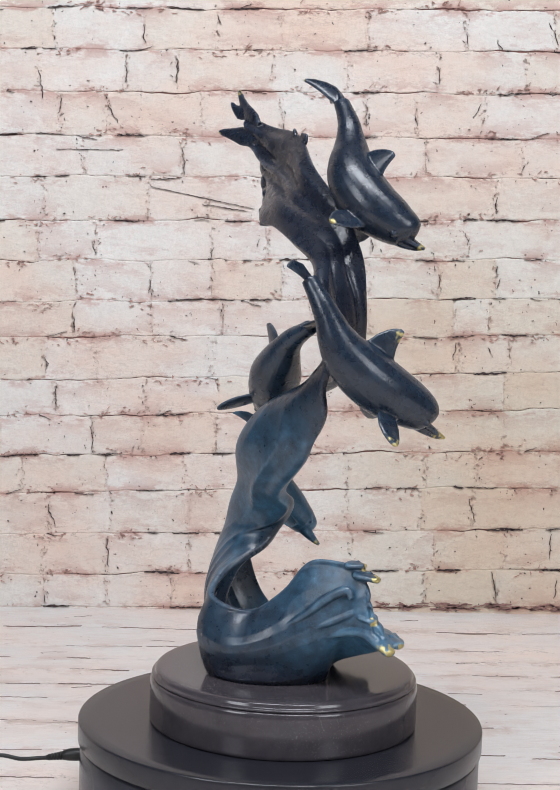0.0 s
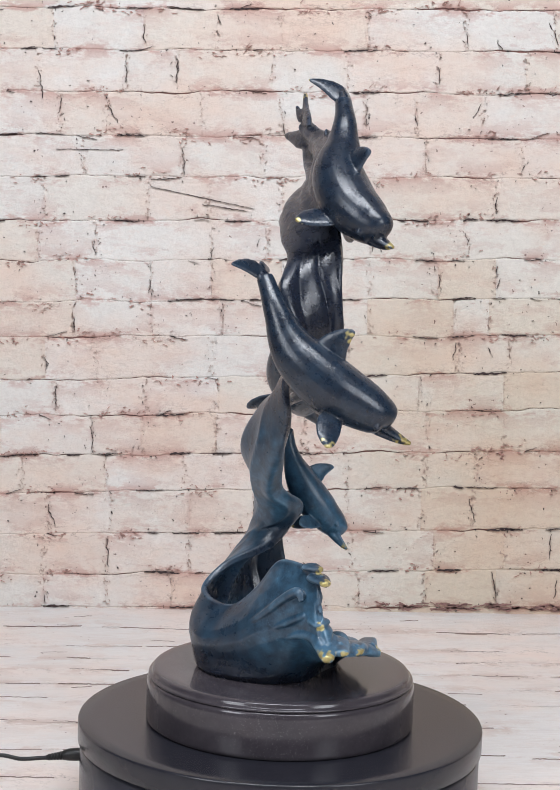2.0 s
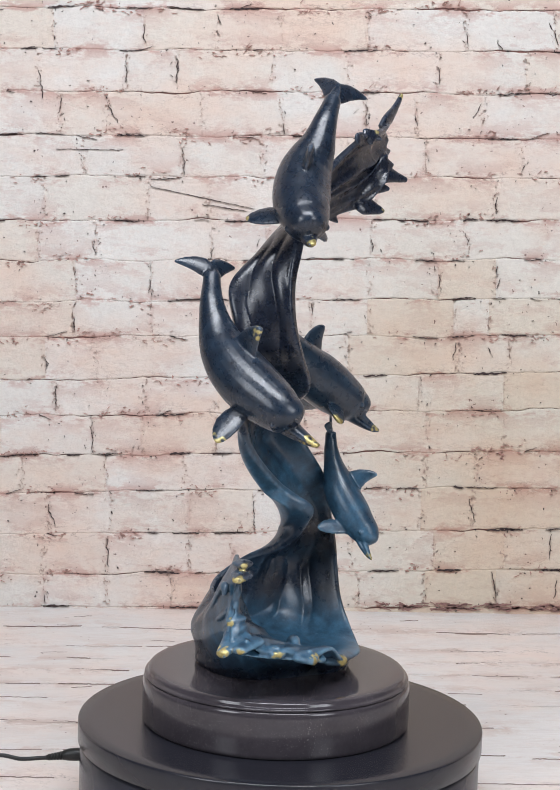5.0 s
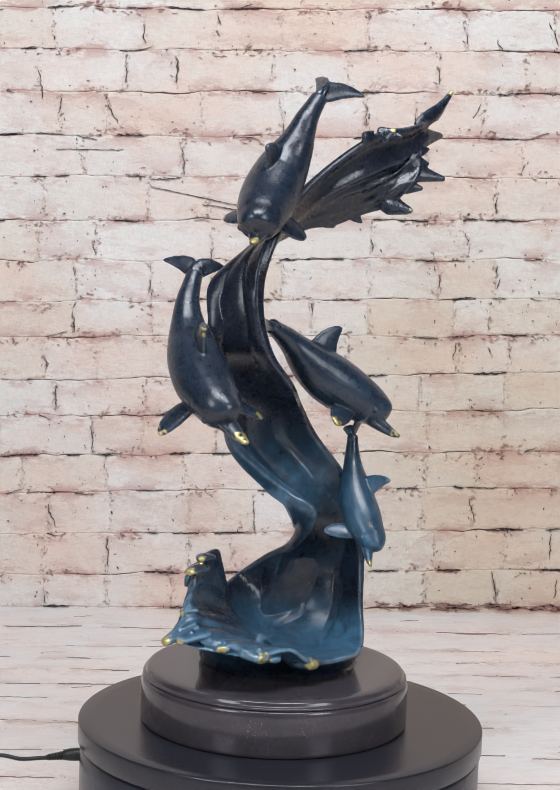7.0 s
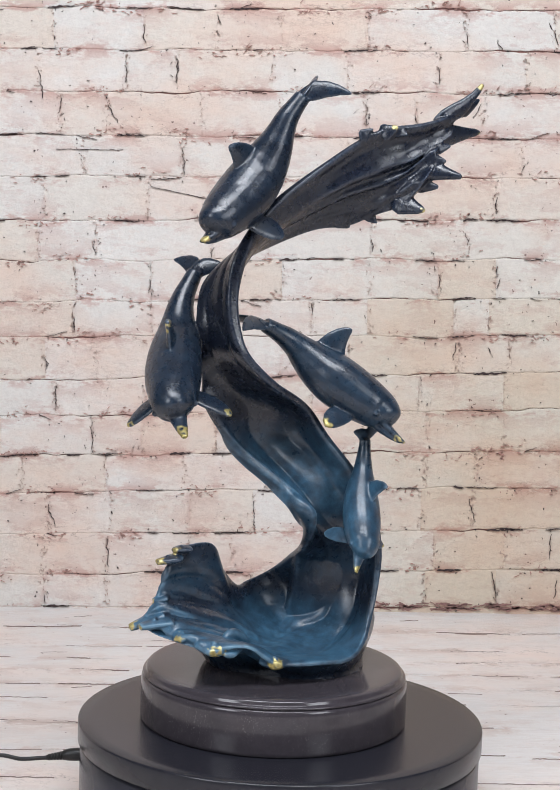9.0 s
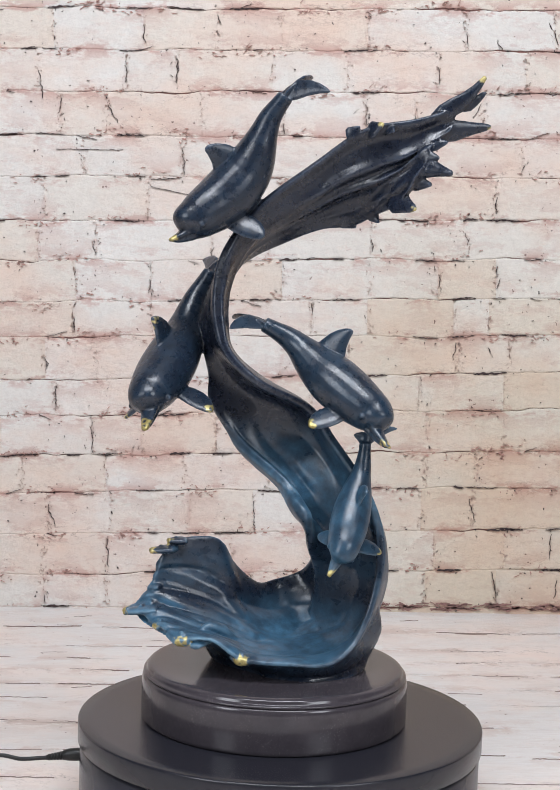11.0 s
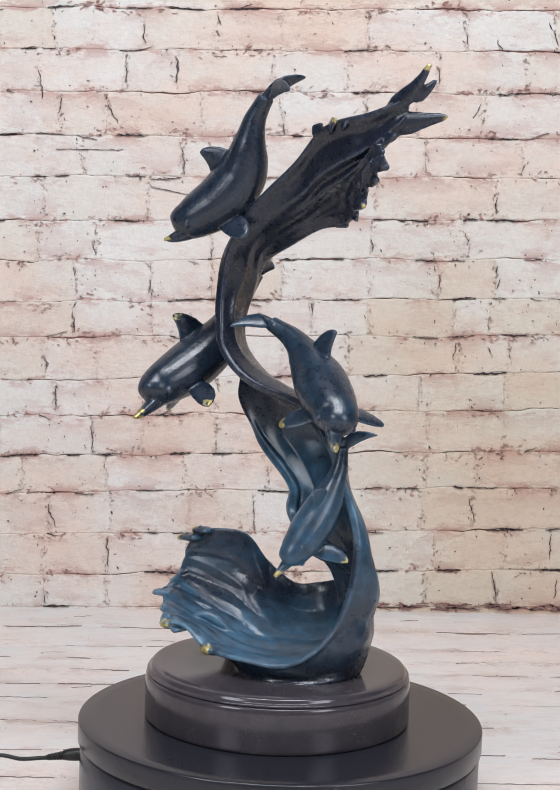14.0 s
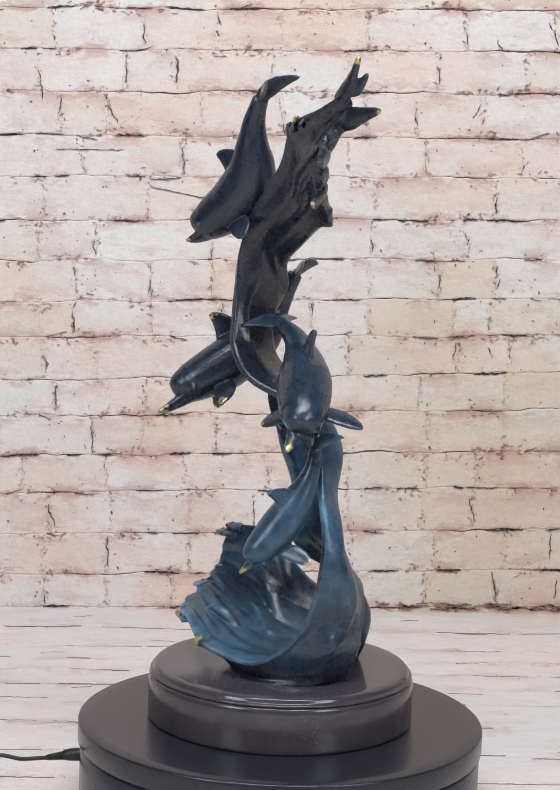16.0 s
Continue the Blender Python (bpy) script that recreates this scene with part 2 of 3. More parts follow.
def dolphin(soup, line, beak, dorsal, flukes, pecs, radius, tint):
    """One cast dolphin along its centre line, tail to head: body, melon, two jaws, eyes, dorsal fin, flukes and flippers."""
    pts = spline(line, 60)
    beak, dorsal = np.array(beak), np.array(dorsal)
    beak = beak + unit(beak - pts[-1]) * 0.0025
    run = np.concatenate([[0], np.cumsum(np.linalg.norm(np.diff(pts, axis=0), axis=1))])
    girth = np.interp(run / run[-1], [g[0] for g in GIRTH], [g[1] for g in GIRTH]) * radius
    near = int(np.argmin(np.linalg.norm(pts - dorsal, axis=1)))
    axis = unit(pts[min(near + 6, 59)] - pts[max(near - 6, 0)])
    up = unit((dorsal - pts[near]) - axis * np.dot(dorsal - pts[near], axis))
    dorsal = dorsal + up * 0.0045
    head = pts[-1]
    nose = unit(beak - head)
    low = -unit(up - nose * np.dot(up, nose))
    melon = head + nose * radius * 0.42 - low * radius * 0.10
    spine = [*pts[::6], head, melon, melon + nose * radius * 0.26, melon + nose * radius * 0.38]
    soup.tube(spine, [*girth[::6], girth[-1], radius * 0.66, radius * 0.40, radius * 0.08], up, 1.0, 0.98, 28, 90, tint)
    side = np.cross(nose, up)
    soup.tube([head + low * radius * 0.10, melon + low * radius * 0.30, beak * 0.6 + melon * 0.4 + low * radius * 0.14, beak],
              [radius * 0.50, radius * 0.38, radius * 0.23, radius * 0.12], up, 1.05, 0.58, 16, 20, tint)
    soup.tube([head + low * radius * 0.38, melon + low * radius * 0.58, beak * 0.6 + melon * 0.4 + low * radius * 0.33, beak + low * radius * 0.12 - nose * radius * 0.10],
              [radius * 0.48, radius * 0.30, radius * 0.16, radius * 0.08], up, 1.05, 0.60, 16, 20, tint)
    for k in (-1, 1):
        soup.ball(head + nose * radius * 0.22 + low * radius * 0.16 + side * k * radius * 0.76, radius * 0.13, tint)
    root = pts[near] + up * girth[near] * 0.7 + axis * radius * 0.05
    soup.fin(root, dorsal, axis, radius * 0.68, radius * 0.17, 0.55, tint, (1.55, 1.25, 0.92, 0.70, 0.48, 0.30, 0.14))
    stem = unit(pts[0] - pts[8])
    for tip in flukes:
        soup.fin(pts[0] + stem * radius * 0.1, tip, stem, radius * 0.46, radius * 0.11, -0.45, tint, FLUKE)
    chest = pts[50] + low * radius * 0.30
    along = unit(pts[56] - pts[44])
    for tip in pecs:
        tip = np.array(tip)
        out = unit((tip - chest) - along * np.dot(tip - chest, along))
        soup.fin(chest + out * radius * 0.6, tip, along, radius * 0.50, radius * 0.13, 0.25, tint, LEAF)


def wander(x, y, z=0.0):
    return noise.noise(Vector((x, y, z)))


def bell(x, centre, width):
    return math.exp(-((x - centre) / width) ** 2)


def crease(x):
    """A pleat profile: broad rounded backs between narrow valleys."""
    return 1 - 2 * abs(math.sin(x)) ** 0.7


def folds(s, c):
    """Depth of the cast folds along the ribbon: long ridges on the crest, pleats on the neck, drapery at the twist, streams in the trough."""
    k = s * (len(RIBBON) - 1)
    body = math.sin(math.pi * min(0.97, max(0.03, c))) ** 0.6
    drift = 0.09 * wander(k * 0.5, c * 2, 3)
    crest = min(1, max(0, (4.2 - k) / 1.5))
    neck = bell(k, 6.6, 1.9)
    drape = bell(k, 11.9, 1.7)
    stream = min(1, max(0, (k - 13.6) / 1.6))
    end = min(1, max(0, (k - 18.5) / 2.0))
    spread = 1 + 0.10 * k
    d = crest * (0.0052 * bell(c + drift, 0.30 + 0.02 * k, 0.055 * spread) + 0.0050 * bell(c + drift, 0.50, 0.045 * spread) - 0.0042 * bell(c, 0.13, 0.07)
                 + 0.0014 * bell(c + drift, 0.74, 0.05) + 0.0026 * wander(k * 2.2, c * 9, 4) * min(1, max(0, (2.2 - k))))
    d += neck * 0.0015 * crease(c * 9.0 + 2.2 * wander(k * 0.8, c * 1.5))
    lean = c + 0.085 * (k - 12)
    d += drape * (0.0026 * crease(lean * 12 + 0.8 * wander(k * 0.5, c, 7)) * min(1, max(0.10, (c - 0.20) * 2.2)) * min(1, (1 - c) * 3) + 0.0016 * wander(k * 1.1, c * 4, 2))
    fan = bell(k, 16.2, 1.8)
    d += fan * 0.0024 * crease(c * 10.5 + 0.10 * (k - 16) + 0.9 * wander(k * 0.4, c * 1.5, 12)) * min(1, c * 4, (1 - c) * 4)
    d += stream * (0.0015 * crease(c * 13 + 1.4 * wander(k * 0.35, c * 1.5, 3)) + 0.0016 * wander(k * 0.45, c * 7, 6))
    d += end * (0.0020 * crease(c * 19 + 1.6 * wander(k * 0.6, c * 2, 9)) + 0.0012 * wander(k * 1.2, c * 18, 5))
    return body * d


# rows of the rising ribbon of water: crest, neck, twist, column, trough and splash; each runs from one edge to the other
RIBBON = [
    [(-0.046, 0.116, 0.487), (-0.044, 0.106, 0.464), (-0.024, 0.100, 0.437), (-0.025, 0.079, 0.411)],
    [(-0.024, 0.094, 0.476), (-0.029, 0.084, 0.450), (-0.025, 0.072, 0.424), (-0.029, 0.056, 0.404)],
    [(-0.001, 0.060, 0.467), (-0.010, 0.052, 0.440), (-0.021, 0.040, 0.415), (-0.029, 0.033, 0.395)],
    [(0.012, 0.022, 0.440), (0.000, 0.018, 0.422), (-0.014, 0.012, 0.405), (-0.017, 0.010, 0.391)],
    [(0.036, -0.013, 0.406), (0.022, -0.009, 0.399), (0.006, -0.014, 0.391), (-0.003, -0.020, 0.379)],
    [(0.050, -0.029, 0.373), (0.037, -0.030, 0.373), (0.024, -0.036, 0.371), (0.012, -0.044, 0.366)],
    [(0.053, -0.034, 0.345), (0.038, -0.042, 0.345), (0.026, -0.054, 0.345), (0.016, -0.068, 0.345)],
    [(0.054, -0.031, 0.317), (0.040, -0.042, 0.317), (0.032, -0.056, 0.317), (0.028, -0.070, 0.317)],
    [(0.052, -0.022, 0.293), (0.036, -0.038, 0.293), (0.028, -0.054, 0.293), (0.027, -0.069, 0.293)],
    [(0.034, -0.004, 0.270), (0.018, -0.022, 0.272), (0.013, -0.046, 0.272), (0.024, -0.067, 0.272)],
    [(-0.010, 0.010, 0.250), (-0.018, -0.008, 0.250), (-0.004, -0.036, 0.250), (0.026, -0.063, 0.250)],
    [(-0.024, 0.025, 0.225), (-0.037, 0.002, 0.222), (-0.020, -0.024, 0.221), (0.006, -0.045, 0.221), (0.015, -0.044, 0.222)],
    [(-0.031, 0.053, 0.190), (-0.037, 0.028, 0.188), (-0.026, 0.000, 0.186), (-0.011, -0.015, 0.187), (-0.003, -0.006, 0.189)],
    [(-0.036, 0.064, 0.160), (-0.045, 0.050, 0.160), (-0.034, 0.022, 0.161), (-0.014, 0.005, 0.166), (-0.002, 0.010, 0.168), (0.002, 0.023, 0.168)],
    [(-0.034, 0.068, 0.134), (-0.050, 0.057, 0.133), (-0.049, 0.032, 0.134), (-0.034, 0.014, 0.138), (-0.014, 0.010, 0.139)],
    [(-0.029, 0.068, 0.110), (-0.055, 0.054, 0.106), (-0.060, 0.026, 0.106), (-0.056, 0.002, 0.112), (-0.046, -0.010, 0.122)],
    [(-0.020, 0.067, 0.087), (-0.044, 0.050, 0.078), (-0.054, 0.020, 0.073), (-0.060, -0.008, 0.086), (-0.057, -0.030, 0.106)],
    [(-0.004, 0.066, 0.069), (-0.024, 0.046, 0.060), (-0.038, 0.015, 0.058), (-0.046, -0.015, 0.066), (-0.047, -0.034, 0.084), (-0.041, -0.044, 0.099)],
    [(0.018, 0.060, 0.058), (0.002, 0.040, 0.055), (-0.014, 0.012, 0.054), (-0.024, -0.018, 0.060), (-0.026, -0.038, 0.078), (-0.022, -0.048, 0.099)],
    [(0.046, 0.043, 0.060), (0.026, 0.026, 0.056), (0.008, 0.004, 0.056), (-0.002, -0.024, 0.063), (-0.004, -0.045, 0.085), (0.000, -0.054, 0.117)],
    [(0.067, 0.014, 0.062), (0.048, 0.008, 0.060), (0.030, -0.010, 0.061), (0.018, -0.032, 0.072), (0.012, -0.050, 0.100), (0.018, -0.056, 0.139)],
    [(0.081, -0.006, 0.076), (0.064, -0.012, 0.070), (0.049, -0.028, 0.070), (0.037, -0.048, 0.083), (0.031, -0.061, 0.108), (0.041, -0.067, 0.142)],
    [(0.091, -0.028, 0.073), (0.083, -0.045, 0.079), (0.073, -0.066, 0.085), (0.066, -0.077, 0.096), (0.060, -0.078, 0.115), (0.057, -0.075, 0.137)],
    [(0.0905, -0.031, 0.072), (0.087, -0.055, 0.078), (0.081, -0.080, 0.083), (0.072, -0.090, 0.087), (0.064, -0.083, 0.107), (0.060, -0.077, 0.132)],
]
THICK = [0.006, 0.006, 0.007, 0.008, 0.010, 0.012, 0.013, 0.012, 0.010, 0.009, 0.009, 0.010, 0.010, 0.010, 0.010, 0.009, 0.008, 0.007, 0.006, 0.006, 0.006, 0.005, 0.004, 0.003]
# the bulging outside of the wave, row by row from the back rim down under the foot and up to the front rim
HULL = [
    [(-0.064, -0.020, 0.090), (-0.060, -0.025, 0.056), (-0.050, -0.026, 0.040), (-0.050, 0.030, 0.040), (-0.060, 0.034, 0.056), (-0.066, 0.032, 0.080), (-0.050, 0.058, 0.095)],
    [(-0.064, -0.040, 0.080), (-0.058, -0.044, 0.056), (-0.046, -0.040, 0.040), (-0.036, 0.045, 0.040), (-0.044, 0.055, 0.055), (-0.044, 0.064, 0.075)],
    [(-0.048, -0.057, 0.075), (-0.042, -0.057, 0.055), (-0.032, -0.050, 0.040), (-0.018, 0.052, 0.040), (-0.018, 0.060, 0.050), (-0.012, 0.064, 0.060)],
    [(-0.028, -0.065, 0.078), (-0.024, -0.064, 0.058), (-0.016, -0.054, 0.040), (0.002, 0.051, 0.040), (0.008, 0.055, 0.046), (0.014, 0.058, 0.052)],
    [(-0.006, -0.070, 0.088), (-0.004, -0.067, 0.060), (0.002, -0.054, 0.040), (0.020, 0.040, 0.040), (0.030, 0.041, 0.046), (0.038, 0.040, 0.053)],
    [(0.014, -0.074, 0.102), (0.014, -0.070, 0.067), (0.020, -0.050, 0.040), (0.032, 0.026, 0.040), (0.040, 0.022, 0.047), (0.054, 0.014, 0.057)],
    [(0.034, -0.078, 0.108), (0.032, -0.070, 0.075), (0.034, -0.040, 0.042), (0.038, 0.012, 0.042), (0.046, 0.004, 0.050), (0.066, -0.006, 0.066)],
    [(0.050, -0.080, 0.112), (0.046, -0.074, 0.086), (0.042, -0.036, 0.056), (0.042, 0.000, 0.056), (0.052, -0.010, 0.062), (0.076, -0.030, 0.074)],
]


def sculpture():
    soup = Soup()
    dolphin(soup, [(0.031, 0.009, 0.490), (0.037, -0.001, 0.473), (0.039, -0.009, 0.453), (0.041, -0.020, 0.432), (0.055, -0.031, 0.411), (0.076, -0.039, 0.396)],
            (0.0946, -0.0452, 0.3801), (0.0677, -0.0329, 0.4475), [(0.0005, 0.0105, 0.507), (0.023, 0.045, 0.493)],
            [(0.041, 0.001, 0.384), (0.024, -0.060, 0.397)], 0.0200, 0.10)
    dolphin(soup, [(0.010, -0.080, 0.354), (0.023, -0.086, 0.330), (0.037, -0.084, 0.302), (0.063, -0.077, 0.278), (0.094, -0.0655, 0.2595)],
            (0.1153, -0.0485, 0.2377), (0.0775, -0.0772, 0.315), [(-0.0063, -0.1038, 0.3632), (0.002, -0.056, 0.359)],
            [(0.0761, -0.1083, 0.2362), (0.060, -0.030, 0.248)], 0.0200, 0.12)
    dolphin(soup, [(0.013, -0.020, 0.3155), (-0.002, -0.003, 0.303), (-0.011, 0.018, 0.283), (-0.015, 0.044, 0.265), (-0.017, 0.068, 0.2505)],
            (-0.0088, 0.0885, 0.2291), (-0.02, 0.0384, 0.3104), [(0.045, -0.028, 0.312), (0.005, -0.060, 0.318)],
            [(0.019, 0.033, 0.240), (-0.061, 0.048, 0.242)], 0.0193, 0.20)
    dolphin(soup, [(-0.026, 0.055, 0.226), (-0.023, 0.055, 0.206), (-0.011, 0.057, 0.180), (0.003, 0.062, 0.160), (0.0135, 0.0665, 0.148)],
            (0.0259, 0.064, 0.1307), (0.0032, 0.0777, 0.1923), [(-0.049, 0.069, 0.237), (-0.022, 0.046, 0.232)],
            [(-0.002, 0.030, 0.152), (-0.028, 0.073, 0.141)], 0.0138, 0.92)
    soup.sheet(RIBBON, THICK, 64, 230, folds, 0.3)
    # torn tips along the crest: base, tip, thickness
    for base, tip, r in (((-0.040, 0.106, 0.482), (-0.0536, 0.131, 0.507), 0.0062), ((-0.047, 0.116, 0.487), (-0.060, 0.128, 0.497), 0.0042),
                         ((-0.042, 0.104, 0.467), (-0.069, 0.1275, 0.4725), 0.0058), ((-0.034, 0.100, 0.458), (-0.038, 0.110, 0.459), 0.0046),
                         ((-0.028, 0.098, 0.447), (-0.030, 0.108, 0.447), 0.0056), ((-0.029, 0.094, 0.441), (-0.0285, 0.1205, 0.4355), 0.0080),
                         ((-0.029, 0.088, 0.430), (-0.028, 0.103, 0.427), 0.0066), ((-0.026, 0.074, 0.416), (-0.0217, 0.0945, 0.4085), 0.0064),
                         ((-0.030, 0.050, 0.404), (-0.030, 0.056, 0.398), 0.0035), ((-0.024, 0.026, 0.399), (-0.0300, 0.034, 0.394), 0.0040),
                         ((0.004, 0.050, 0.462), (0.001, 0.057, 0.4685), 0.0035), ((-0.004, 0.064, 0.466), (-0.004, 0.075, 0.4705), 0.0042),
                         ((-0.012, 0.074, 0.468), (-0.009, 0.082, 0.4655), 0.0035)):
        soup.fin(base, tip, (0.25 + 0.4 * wander(*(np.array(tip) * 90)), -0.35, -0.9), r * (1.4 + 0.8 * wander(*(np.array(tip) * 150))), r * 0.55, 0.6 * wander(*(np.array(tip) * 60)), 0.05,
                 (0.3, 0.9, 0.95, 0.70, 0.48, 0.36, 0.24))
        soup.ball(tip, r * 0.34, 0.05)
    # the solid foot of the wave: each section closes the trough with its bulging outside
    sections = []
    for row, under in zip(RIBBON[14:15] + RIBBON[15:23] + RIBBON[23:24], [None, *HULL, None]):
        trough = spline(row, 24)
        inside = (trough[0] + trough[-1]) / 2 + np.array((0, 0, 0.02))
        away = np.array([unit(p - inside) * math.sin(math.pi * j / 23) ** 0.6 for j, p in enumerate(trough)])
        trough = trough + away * 0.0040
        under = under or (trough + away * 0.0010)[::-1]
        sections.append(np.vstack([trough, spline([trough[-1], *under, trough[0]], 26)[1:-1]]))
    sections = np.array(sections)
    rings = np.array([spline(sections[:, j], 70) for j in range(sections.shape[1])]).transpose(1, 0, 2)
    middle = rings.mean(axis=1, keepdims=True)
    for i, ring in enumerate(rings):
        for j in range(24, len(ring)):
            # shallow flow marks on the outside, fading towards the foot
            p, lift = ring[j], min(1, max(0, (ring[j][2] - 0.050) / 0.03)) * math.sin(math.pi * (j - 23) / (len(ring) - 23)) ** 0.5
            p += unit(p - middle[i, 0]) * lift * (0.0022 * wander(p[0] * 26 + p[2] * 20, p[2] * 45 - p[0] * 22, 8) + 0.0011 * wander(p[0] * 80, p[1] * 80, p[2] * 95))
    soup.grid([list(r) for r in rings], caps="strip", tint=0.85)
    # flow ridges curling over the outside of the wave
    for line, radii in (([(-0.006, -0.069, 0.086), (0.014, -0.073, 0.100), (0.034, -0.078, 0.117), (0.046, -0.081, 0.123), (0.050, -0.083, 0.117)], [0.001, 0.0028, 0.0034, 0.0038, 0.002]),
                        ([(0.020, -0.074, 0.090), (0.038, -0.077, 0.099), (0.052, -0.081, 0.106)], [0.001, 0.0030, 0.0020]),
                        ([(0.030, -0.072, 0.084), (0.050, -0.079, 0.091), (0.066, -0.088, 0.090), (0.074, -0.094, 0.083)], [0.001, 0.0034, 0.0044, 0.003])):
        soup.tube(line, radii, (0, -1, 0.4), 1.0, 0.8, 14, 24, 0.85)
    # splashes thrown off the rim, each ending in a drop: root, tip, breadth
    for base, tip, r in (((0.054, -0.070, 0.134), (0.0695, -0.0838, 0.1318), 0.0062), ((0.046, -0.066, 0.140), (0.060, -0.0735, 0.140), 0.0055),
                         ((0.060, -0.076, 0.104), (0.067, -0.0870, 0.1006), 0.0055),
                         ((0.066, -0.076, 0.092), (0.0795, -0.1010, 0.0808), 0.0080),
                         ((0.070, -0.070, 0.088), (0.0870, -0.0900, 0.0840), 0.0070),
                         ((0.076, -0.054, 0.081), (0.0890, -0.0579, 0.0778), 0.0060), ((0.078, -0.036, 0.076), (0.0918, -0.0264, 0.0710), 0.0085),
                         ((0.074, -0.022, 0.073), (0.0870, -0.0170, 0.0690), 0.0055), ((0.056, 0.008, 0.061), (0.0690, 0.0136, 0.0600), 0.0085)):
        b, e = np.array(base), np.array(tip)
        out = unit(e - b)
        soup.fin(b + out * 0.003, e, np.cross(out, (0, 0, 1)), r * (1.5 + 0.6 * wander(*(e * 120))), r * 0.55, 0.5 * wander(*(e * 80)), 0.85, (0.4, 1.05, 1.05, 0.86, 0.66, 0.52, 0.40))
        soup.ball(e - out * r * 0.25, r * 0.36, 0.85)
        soup.ball(b * 0.45 + e * 0.55 + np.array((0.3, 0.2, 0.8)) * r * 0.5, r * 0.34, 0.85)
    # a curl of water standing inside the trough, with a ridge that runs back from it
    soup.tube([(0.070, -0.030, 0.074), (0.060, -0.026, 0.079), (0.050, -0.022, 0.075), (0.040, -0.016, 0.066), (0.024, -0.002, 0.057)], [0.002, 0.004, 0.005, 0.0035, 0.0015], (0, 0, 1), 1.0, 1.0, 14, 28, 0.85)
    soup.tube([(0.072, -0.066, 0.088), (0.056, -0.052, 0.082), (0.034, -0.036, 0.074), (0.012, -0.020, 0.063)], [0.0035, 0.004, 0.003, 0.0015], (0, 0, 1), 1.3, 0.8, 14, 24, 0.85)

    me = bpy.data.meshes.new("cast")
    me.from_pydata(soup.v, [], soup.f)
    me.update()
    raw = new("cast", me)
    rm = raw.modifiers.new("weld", "REMESH")
    rm.mode, rm.voxel_size = "VOXEL", 0.0008
    sm = raw.modifiers.new("soften", "SMOOTH")
    sm.factor, sm.iterations = 0.5, 4
    deps = bpy.context.evaluated_depsgraph_get()
    deps.update()
    out = bpy.data.meshes.new_from_object(raw.evaluated_get(deps))
    out.name = "dolphin_sculpture"
    bpy.data.objects.remove(raw)
    tree = KDTree(len(soup.v))
    for i, v in enumerate(soup.v):
        tree.insert(v, i)
    tree.balance()
    tint = out.attributes.new("tint", "FLOAT", "POINT")
    gold = out.attributes.new("gold", "FLOAT", "POINT")
    tips = [(0.0946, -0.0452, 0.3801, 0.006), (0.1153, -0.0485, 0.2377, 0.011), (-0.0088, 0.0885, 0.2291, 0.008), (0.0259, 0.064, 0.1307, 0.006),
            (0.0761, -0.1083, 0.2362, 0.009), (0.060, -0.030, 0.248, 0.008), (0.019, 0.033, 0.240, 0.008), (-0.028, 0.073, 0.141, 0.006),
            (0.0775, -0.0780, 0.316, 0.0050), (0.0790, -0.0785, 0.311, 0.0030), (0.0700, -0.0838, 0.1318, 0.008), (0.061, -0.0735, 0.140, 0.006), (0.067, -0.0870, 0.1006, 0.005), (0.0725, -0.1010, 0.0860, 0.007),
            (0.0800, -0.1010, 0.0808, 0.010), (0.089, -0.0590, 0.0778, 0.006), (0.0925, -0.0264, 0.0705, 0.009), (0.0690, 0.0140, 0.0600, 0.009), (0.088, -0.090, 0.084, 0.005),
            (-0.004, 0.075, 0.471, 0.005), (-0.069, 0.1275, 0.4725, 0.004), (-0.0217, 0.0950, 0.4082, 0.004), (-0.0536, 0.131, 0.507, 0.005), (0.024, -0.06, 0.397, 0.006), (0.0005, 0.0105, 0.507, 0.003)]
    co = np.empty(len(out.vertices) * 3)
    out.vertices.foreach_get("co", co)
    co = co.reshape(-1, 3)
    tv = np.array([soup.tint[tree.find(v)[1]] for v in co])
    water = (tv == 0.3) | (tv == 0.85)
    patch = np.array([0.55 * noise.noise(Vector(v) * 55) + 0.6 * noise.noise(Vector(v) * 150) + 0.35 * noise.noise(Vector(v) * 330) for v in co])
    nor = np.empty(len(out.vertices) * 3)
    out.vertex_normals.foreach_get("vector", nor)
    nor = nor.reshape(-1, 3)
    # blue patina tint: strong low on the ribbon, weak where the column stands, teal in the trough; all outside tint
    # fades by height to nearly black at the foot
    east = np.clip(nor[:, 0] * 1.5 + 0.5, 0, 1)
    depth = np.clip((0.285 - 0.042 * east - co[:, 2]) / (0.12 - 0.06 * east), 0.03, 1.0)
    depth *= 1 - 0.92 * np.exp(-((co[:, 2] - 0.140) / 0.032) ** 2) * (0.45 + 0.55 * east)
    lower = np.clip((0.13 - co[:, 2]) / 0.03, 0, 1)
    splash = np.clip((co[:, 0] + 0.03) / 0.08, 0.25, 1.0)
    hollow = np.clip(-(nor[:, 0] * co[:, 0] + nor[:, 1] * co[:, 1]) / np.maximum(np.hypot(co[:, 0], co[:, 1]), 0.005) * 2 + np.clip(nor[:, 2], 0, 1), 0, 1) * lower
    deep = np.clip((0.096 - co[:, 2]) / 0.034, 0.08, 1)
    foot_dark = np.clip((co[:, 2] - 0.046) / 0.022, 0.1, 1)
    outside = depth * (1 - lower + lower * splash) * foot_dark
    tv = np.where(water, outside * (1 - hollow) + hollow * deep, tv)
